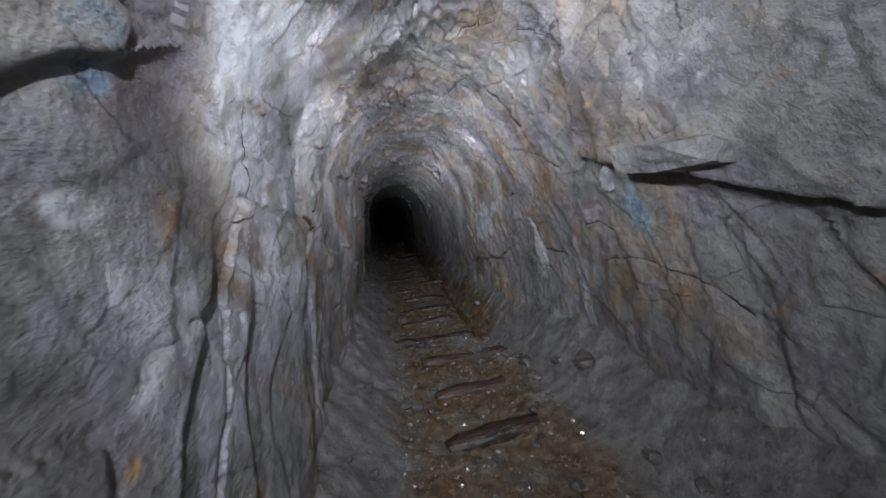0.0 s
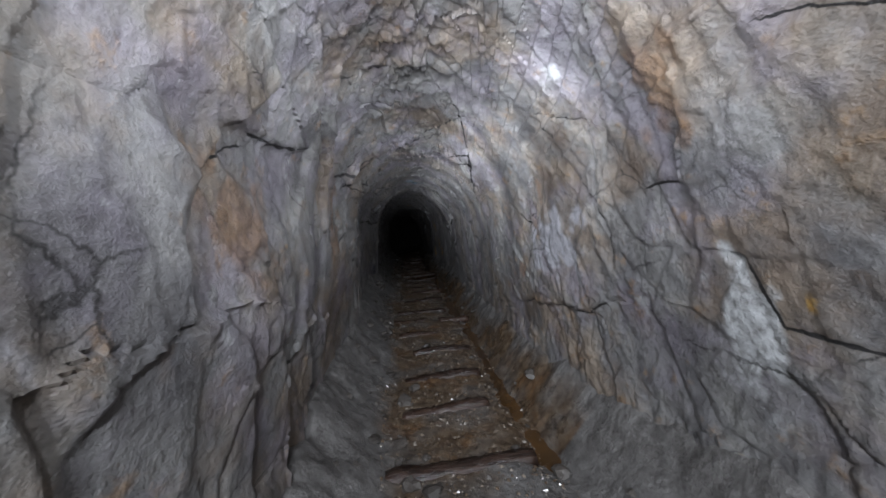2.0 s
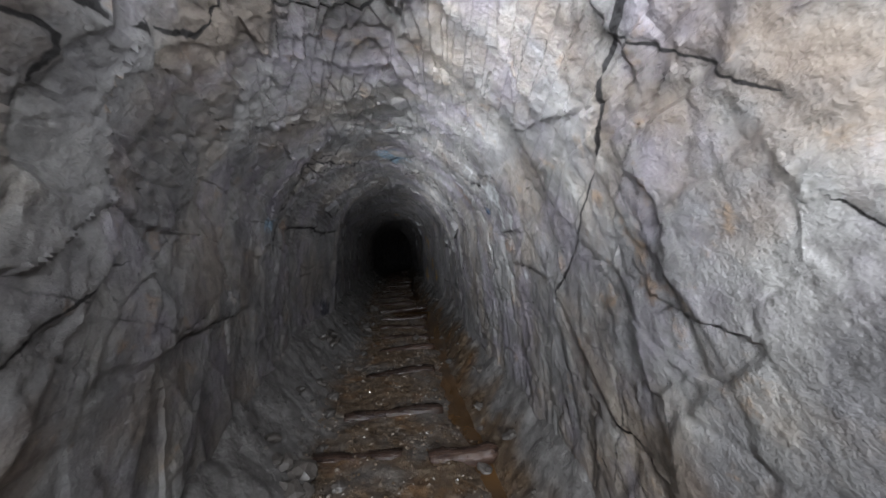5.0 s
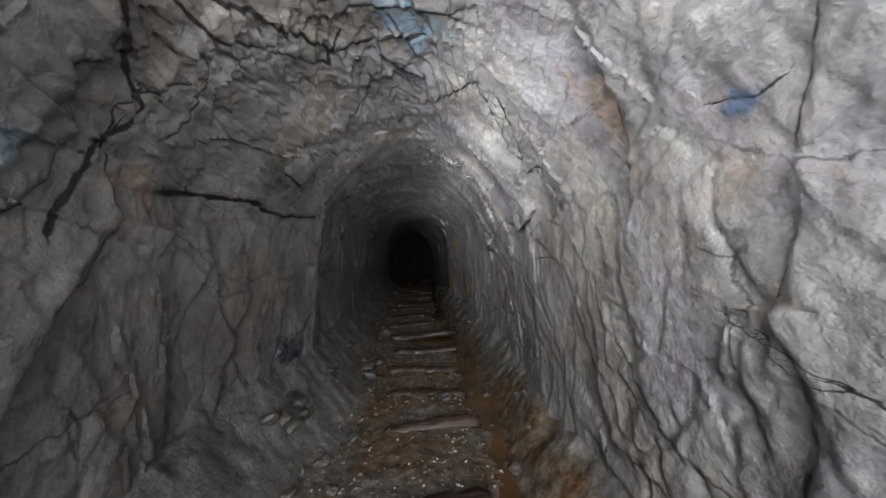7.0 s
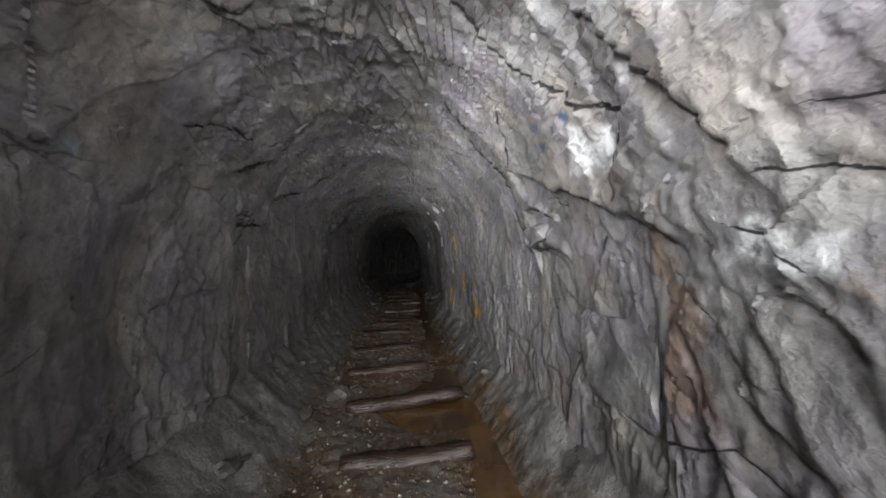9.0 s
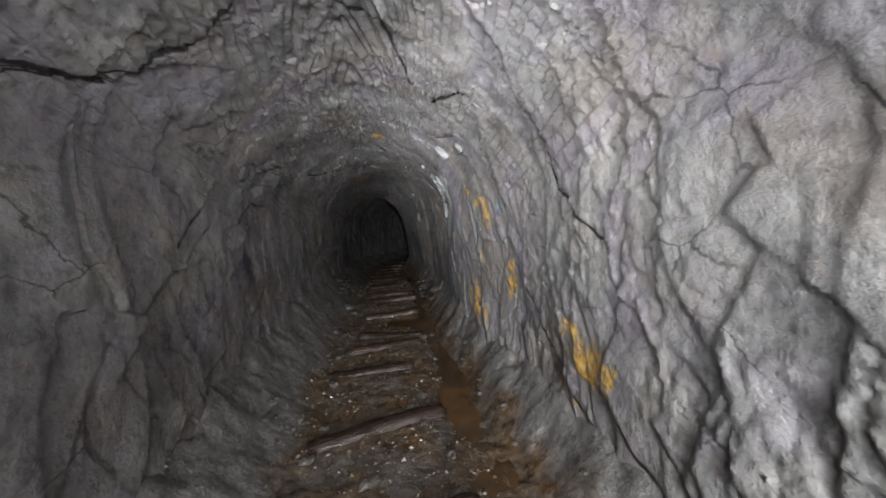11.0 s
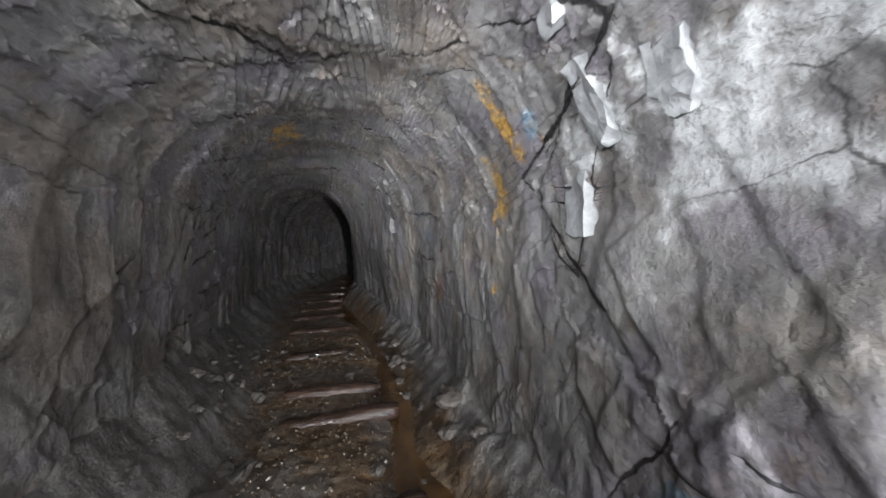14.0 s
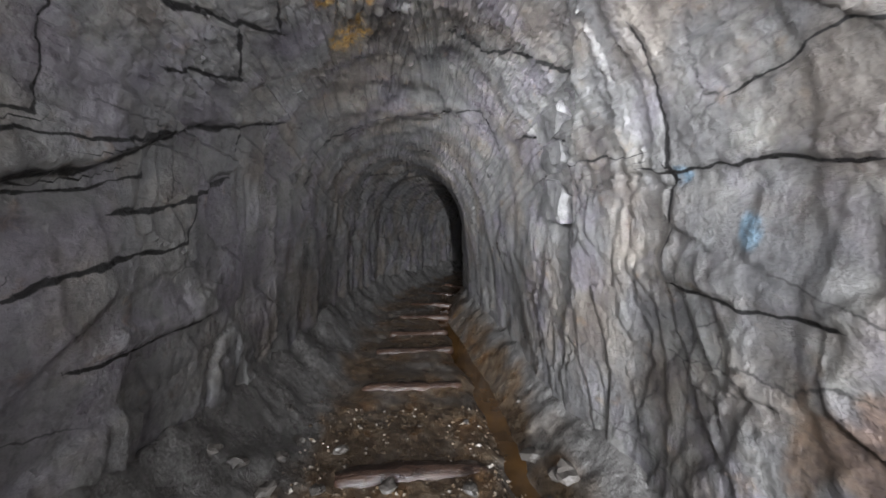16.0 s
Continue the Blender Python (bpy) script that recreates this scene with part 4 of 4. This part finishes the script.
# ------------------------------------------------------------------ sleepers
# x of the middle, y, length, turn, width, height of the top
SLEEPERS = [
    (0.02, 0.55, 0.80, 4, 0.13, 0.05), (0.10, 1.25, 0.80, 3, 0.13, 0.06), (0.25, 1.85, 0.78, 6, 0.13, 0.07), (0.26, 2.40, 0.76, 5, 0.12, 0.06),
    (0.24, 2.97, 0.78, 5, 0.12, 0.06), (0.05, 3.54, 0.82, 3, 0.12, 0.05), (0.04, 4.17, 0.62, 3, 0.11, 0.05), (0.08, 4.73, 0.66, 2, 0.11, 0.05),
    (0.14, 5.41, 0.62, 5, 0.11, 0.05), (-0.06, 6.03, 0.50, 2, 0.10, 0.05), (-0.30, 6.70, 0.75, -4, 0.12, 0.05), (0.44, 6.62, 0.42, 2, 0.12, 0.06),
    (0.02, 7.25, 0.75, 4, 0.12, 0.05), (0.08, 8.12, 0.70, 11, 0.13, 0.05), (0.16, 8.95, 0.72, 10, 0.12, 0.05), (0.15, 9.55, 0.70, 3, 0.12, 0.04),
    (0.13, 10.17, 0.72, 5, 0.13, 0.05), (0.18, 10.88, 0.80, 5, 0.14, 0.06), (0.18, 11.71, 0.98, 9, 0.14, 0.07), (0.00, 12.52, 0.86, 13, 0.13, 0.06),
    (-0.03, 13.35, 0.88, 15, 0.14, 0.06), (-0.18, 14.28, 0.90, 4, 0.13, 0.05), (0.00, 14.90, 0.78, 10, 0.15, 0.06), (0.07, 15.28, 0.75, -9, 0.14, 0.05),
    (0.12, 16.35, 0.80, 6, 0.13, 0.04), (0.16, 17.35, 0.84, -5, 0.14, 0.06), (0.13, 17.80, 0.76, -8, 0.15, 0.07), (0.09, 18.82, 0.80, 6, 0.13, 0.05),
    (0.07, 19.82, 0.80, 7, 0.12, 0.05), (0.08, 20.66, 0.80, 9, 0.12, 0.05), (0.12, 21.25, 0.70, 13, 0.12, 0.05), (0.20, 22.0, 0.70, 6, 0.12, 0.05),
    (0.32, 22.8, 0.70, -8, 0.12, 0.05), (0.65, 23.7, 0.70, -16, 0.12, 0.05), (1.0, 24.6, 0.70, -22, 0.12, 0.05)]


def sleeper_mesh(seed, length, width, thick):
    rnd = random.Random(seed)
    bm = bmesh.new()
    n, ring = 22, 10
    loops = []
    for i in range(n + 1):
        f = i / n - 0.5
        worn = 1 - 0.22 * max(0, abs(f) * 2 - 0.82) / 0.18
        row = []
        for k in range(ring):
            a = 2 * math.pi * (k + 0.5) / ring
            cx, cz = math.cos(a), math.sin(a)
            sq = max(abs(cx), abs(cz)) ** -0.6
            w = noise.noise(Vector((f * 9 + seed * 7, cx * 1.3, cz * 1.3)))
            w2 = noise.noise(Vector((f * 34 + seed * 3, cx * 4, cz * 4)))
            r = worn * (1 + 0.16 * w + 0.07 * w2)
            row.append(bm.verts.new((f * length + 0.012 * w2, cx * sq * r * width / 2, cz * sq * r * thick / 2 + 0.01 * math.sin(f * 5 + seed))))
        loops.append(row)
    for a, b in zip(loops[:-1], loops[1:]):
        for k in range(ring):
            bm.faces.new((a[k], a[(k + 1) % ring], b[(k + 1) % ring], b[k]))
    bm.faces.new(loops[0][::-1])
    bm.faces.new(loops[-1])
    bmesh.ops.recalc_face_normals(bm, faces=bm.faces[:])
    for f in bm.faces:
        f.smooth = len(f.verts) == 4
    me = bpy.data.meshes.new("sleeper")
    bm.to_mesh(me)
    bm.free()
    me.materials.append(WOOD)
    return me


for k, (x, y, length, turn, width, top) in enumerate(SLEEPERS):
    thick = 0.11
    ob = new("sleeper", sleeper_mesh(k, length, width, thick))
    ob.matrix_world = pose(x, y, top - thick / 2, 2 * math.sin(k * 3.1), 1.5 * math.sin(k * 1.7), turn)
    tagged(ob, "wet rotting wooden sleeper half sunk in mud", "railway sleeper", "sleepers across the floor")


# ------------------------------------------------------------------ loose stones and gravel
def stone_mesh(seed):
    bm = bmesh.new()
    bmesh.ops.create_icosphere(bm, subdivisions=2, radius=0.5)
    for v in bm.verts:
        v.co *= 1 + 0.5 * noise.noise(v.co * 2.1 + Vector((seed * 5.3, seed, 2))) + 0.28 * noise.cell(v.co * 3.1 + Vector((seed, 3, 1)))
        v.co.z *= 0.62
        v.co.x *= 1.15
    me = bpy.data.meshes.new("stone")
    bm.to_mesh(me)
    bm.free()
    me.materials.append(STONE)
    return me


def ground_at(x, y):
    return float(ground_height(np.array([x]), np.array([y]))[0])


STONES = [stone_mesh(k) for k in range(12)]
rnd = random.Random(5)
for k in range(260):
    y = rnd.uniform(0.6, 19.5)
    ll, lm, lt, h, rt, rm, rl = [float(v) for v in plan_at(y)]
    side = rnd.random()
    x = rnd.uniform(ll + 0.08, ll + 0.6) if side < 0.5 else rnd.uniform(0.3, rl - 0.08) if side < 0.8 else rnd.uniform(ll + 0.2, rl - 0.2)
    size = 0.03 + 0.075 * rnd.random() ** 2.2
    ob = new("stone", STONES[k % 12])
    ob.matrix_world = pose(x, y, ground_at(x, y) + size * 0.12, rnd.uniform(-20, 20), rnd.uniform(-20, 20), rnd.uniform(0, 360)) @ Matrix.Scale(size, 4)
    tagged(ob, "small angular grey stone lying on the mud", "stone", "loose stones on the floor")

for k in range(70):
    zone = rnd.choice(((0.9, 3.2, 0.45, 0.85), (5.8, 8.8, -0.78, -0.45), (9.3, 12.5, -0.75, -0.4), (16.2, 18.8, -0.8, -0.4), (16.5, 19.0, 0.7, 0.95)))
    y, x = rnd.uniform(zone[0], zone[1]), rnd.uniform(zone[2], zone[3])
    size = 0.07 + 0.10 * rnd.random() ** 1.8
    ob = new("stone", STONES[k % 12])
    ob.matrix_world = pose(x, y, ground_at(x, y) + size * 0.14, rnd.uniform(-25, 25), rnd.uniform(-25, 25), rnd.uniform(0, 360)) @ Matrix.Scale(size, 4)
    tagged(ob, "broken grey rock fallen beside the wall", "stone", "fallen rocks along the walls")

unit = np.array([(1, 0, 0), (-1, 0, 0), (0, 1, 0), (0, -1, 0), (0, 0, 1), (0, 0, -1)], float)
tris = np.array([(0, 2, 4), (2, 1, 4), (1, 3, 4), (3, 0, 4), (2, 0, 5), (1, 2, 5), (3, 1, 5), (0, 3, 5)])
gr = np.random.default_rng(4)
count = 16000
py = gr.uniform(0.3, 19.5, count)
pl = plan_at(py)
px = pl[0] + 0.34 + (drain_x(py) - pl[0] - 0.34) * gr.uniform(0, 1, count)
size = 0.004 + 0.011 * gr.uniform(0, 1, count) ** 3
pz = ground_height(px, py) + size * 0.2
shape = unit[None] * (0.6 + 0.8 * gr.uniform(0, 1, (count, 6, 1))) + gr.uniform(-0.25, 0.25, (count, 6, 3))
turn = gr.uniform(0, 2 * np.pi, count)
c, s = np.cos(turn)[:, None], np.sin(turn)[:, None]
vx = (shape[..., 0] * c - shape[..., 1] * s) * size[:, None] + px[:, None]
vy = (shape[..., 0] * s + shape[..., 1] * c) * size[:, None] + py[:, None]
vz = shape[..., 2] * size[:, None] * 0.7 + pz[:, None]
me = bpy.data.meshes.new("gravel")
allv = np.stack([vx, vy, vz], -1).reshape(-1, 3)
allf = (tris[None] + 6 * np.arange(count)[:, None, None]).reshape(-1, 3)
me.from_pydata(allv.tolist(), [], allf.tolist())


def gravel_material():
    m, t, bsdf = nodes_of("grit")
    g = Graph(t)
    geo = t.nodes.new("ShaderNodeNewGeometry")
    col = g.ramp(geo.outputs["Random Per Island"], [(0.0, (0.05, 0.035, 0.022)), (0.5, (0.10, 0.07, 0.045)), (0.85, (0.17, 0.14, 0.11)), (1.0, (0.30, 0.27, 0.24))])
    g.link(col, bsdf.inputs["Base Color"])
    bsdf.inputs["Roughness"].default_value = 0.2
    return m


me.materials.append(gravel_material())
tagged(new("gravel", me), "fine wet brown and grey gravel over the floor", "gravel", kind="stuff")
SLABS = []


def slab(*row):
    SLABS.append(row)


slab("wall_right", 15.35, 6.88, 0.12, 0.21, 0.09, 4, "pale")
slab("wall_right", 15.61, 6.41, 0.10, 0.08, 0.10, 0, "pale")
slab("wall_right", 15.63, 6.83, 0.12, 0.29, 0.05, 5, "pale")
slab("wall_right", 15.83, 7.31, 0.18, 0.30, 0.05, 6, "pale")
slab("wall_right", 14.41, 6.58, 0.10, 0.14, 0.08, -6, "pale")
slab("wall_right", 16.72, 6.60, 0.12, 0.20, 0.03, 0, "grey")
slab("wall_right", 14.18, 7.88, 0.13, 0.28, 0.06, -22, "grey")
slab("wall_right", 14.08, 6.69, 0.24, 0.12, 0.06, 4, "grey")
slab("wall_left", 14.41, 2.80, 0.35, 0.16, 0.10, 6, "grey")
slab("wall_left", 14.67, 3.08, 0.25, 0.12, 0.08, 6, "grey")
slab("wall_left", 14.09, 2.98, 0.22, 0.12, 0.08, 4, "grey")
slab("wall_right", 19.06, 6.82, 0.47, 0.16, 0.06, 5, "grey")
slab("wall_right", 19.22, 7.11, 0.55, 0.18, 0.06, -4, "grey")
slab("wall_right", 19.28, 7.40, 0.57, 0.24, 0.05, -10, "grey")
slab("wall_right", 1.10, 7.30, 0.46, 0.11, 0.08, -8, "grey")
slab("wall_right", 1.55, 7.41, 0.06, 0.12, 0.05, -14, "pale")
slab("wall_right", 8.70, 7.18, 0.42, 0.14, 0.05, 10, "grey")
slab("wall_left", 8.84, 3.28, 0.43, 0.16, 0.06, -6, "grey")
slab("wall_right", 8.33, 6.77, 0.12, 0.07, 0.07, 5, "grey")
slab("wall_right", 10.83, 7.56, 0.29, 0.13, 0.06, 8, "grey")
slab("wall_right", 10.09, 8.42, 0.54, 0.37, 0.05, 3, "grey")
slab("wall_left", 11.40, 2.63, 0.60, 0.20, 0.05, 0, "grey")


# ------------------------------------------------------------------ blocks that stand out of the walls
SLAB_PALE = simple_material("pale_slab_rock", [(0.3, (0.15, 0.15, 0.155)), (0.5, (0.26, 0.265, 0.27)), (0.75, (0.42, 0.43, 0.435))], 14.0, (0.3, 0.6), (0.6, 0.015), vary=0.3)


def slab_mesh(seed, a, b, c):
    """An angular slab: a box cut by a few oblique planes, its faces broken up."""
    rnd = random.Random(seed)
    bm = bmesh.new()
    bmesh.ops.create_cube(bm, size=1, matrix=Matrix.Diagonal((a, b, c, 1)))
    for _ in range(7):
        n = Vector((rnd.uniform(-1, 1) / a, rnd.uniform(-1, 1) / b, rnd.uniform(-0.3, 1) / c)).normalized()
        reach = abs(n.x) * a / 2 + abs(n.y) * b / 2 + abs(n.z) * c / 2
        cut = bmesh.ops.bisect_plane(bm, geom=bm.verts[:] + bm.edges[:] + bm.faces[:], plane_co=n * reach * rnd.uniform(0.62, 0.86), plane_no=n, clear_outer=True)
        loose = [e for e in cut["geom_cut"] if isinstance(e, bmesh.types.BMEdge)]
        bmesh.ops.holes_fill(bm, edges=loose)
    bmesh.ops.triangulate(bm, faces=bm.faces[:])
    bmesh.ops.subdivide_edges(bm, edges=bm.edges[:], cuts=3, use_grid_fill=True)
    for v in bm.verts:
        v.co += Vector((1, 1, 1)) * 0.007 * noise.noise(v.co * 30 + Vector((seed, 0, 0))) + Vector((0, 0, 0.016)) * noise.noise(v.co * 11)
    bmesh.ops.recalc_face_normals(bm, faces=bm.faces[:])
    me = bpy.data.meshes.new("rock_slab")
    bm.to_mesh(me)
    bm.free()
    return me


for k, (wall, y, p, along_y, up, thick, roll, tone) in enumerate(SLABS):
    Ya, Pa = np.array([[y]]), np.array([[p]])
    x0, z0 = [float(v[0, 0]) for v in section(Ya, Pa)]
    xa, za = [float(v[0, 0]) for v in section(Ya, Pa + 0.05)]
    d = float(relief(Ya, Pa)[0][0, 0])
    tangent = Vector((xa - x0, 0, za - z0)).normalized()
    inward = Vector((tangent.z, 0, -tangent.x))
    m = Matrix((Vector((0, 1, 0)), tangent, inward)).transposed().to_4x4()
    me = slab_mesh(k, along_y, up, thick * 1.8)
    me.materials.append(SLAB_PALE if tone == "pale" else ROCK_LEFT if wall == "wall_left" else ROCK_RIGHT)
    ob = new("rock_slab", me)
    ob.matrix_world = Matrix.Translation(Vector((x0, y, z0)) + inward * (d - thick * 0.42)) @ m @ pose(0, 0, 0, 3 * math.sin(k), 4, roll)
    ob.parent = bpy.data.objects[wall]
    tagged(ob, "pale split slab of rock" if tone == "pale" else "grey split slab of rock")
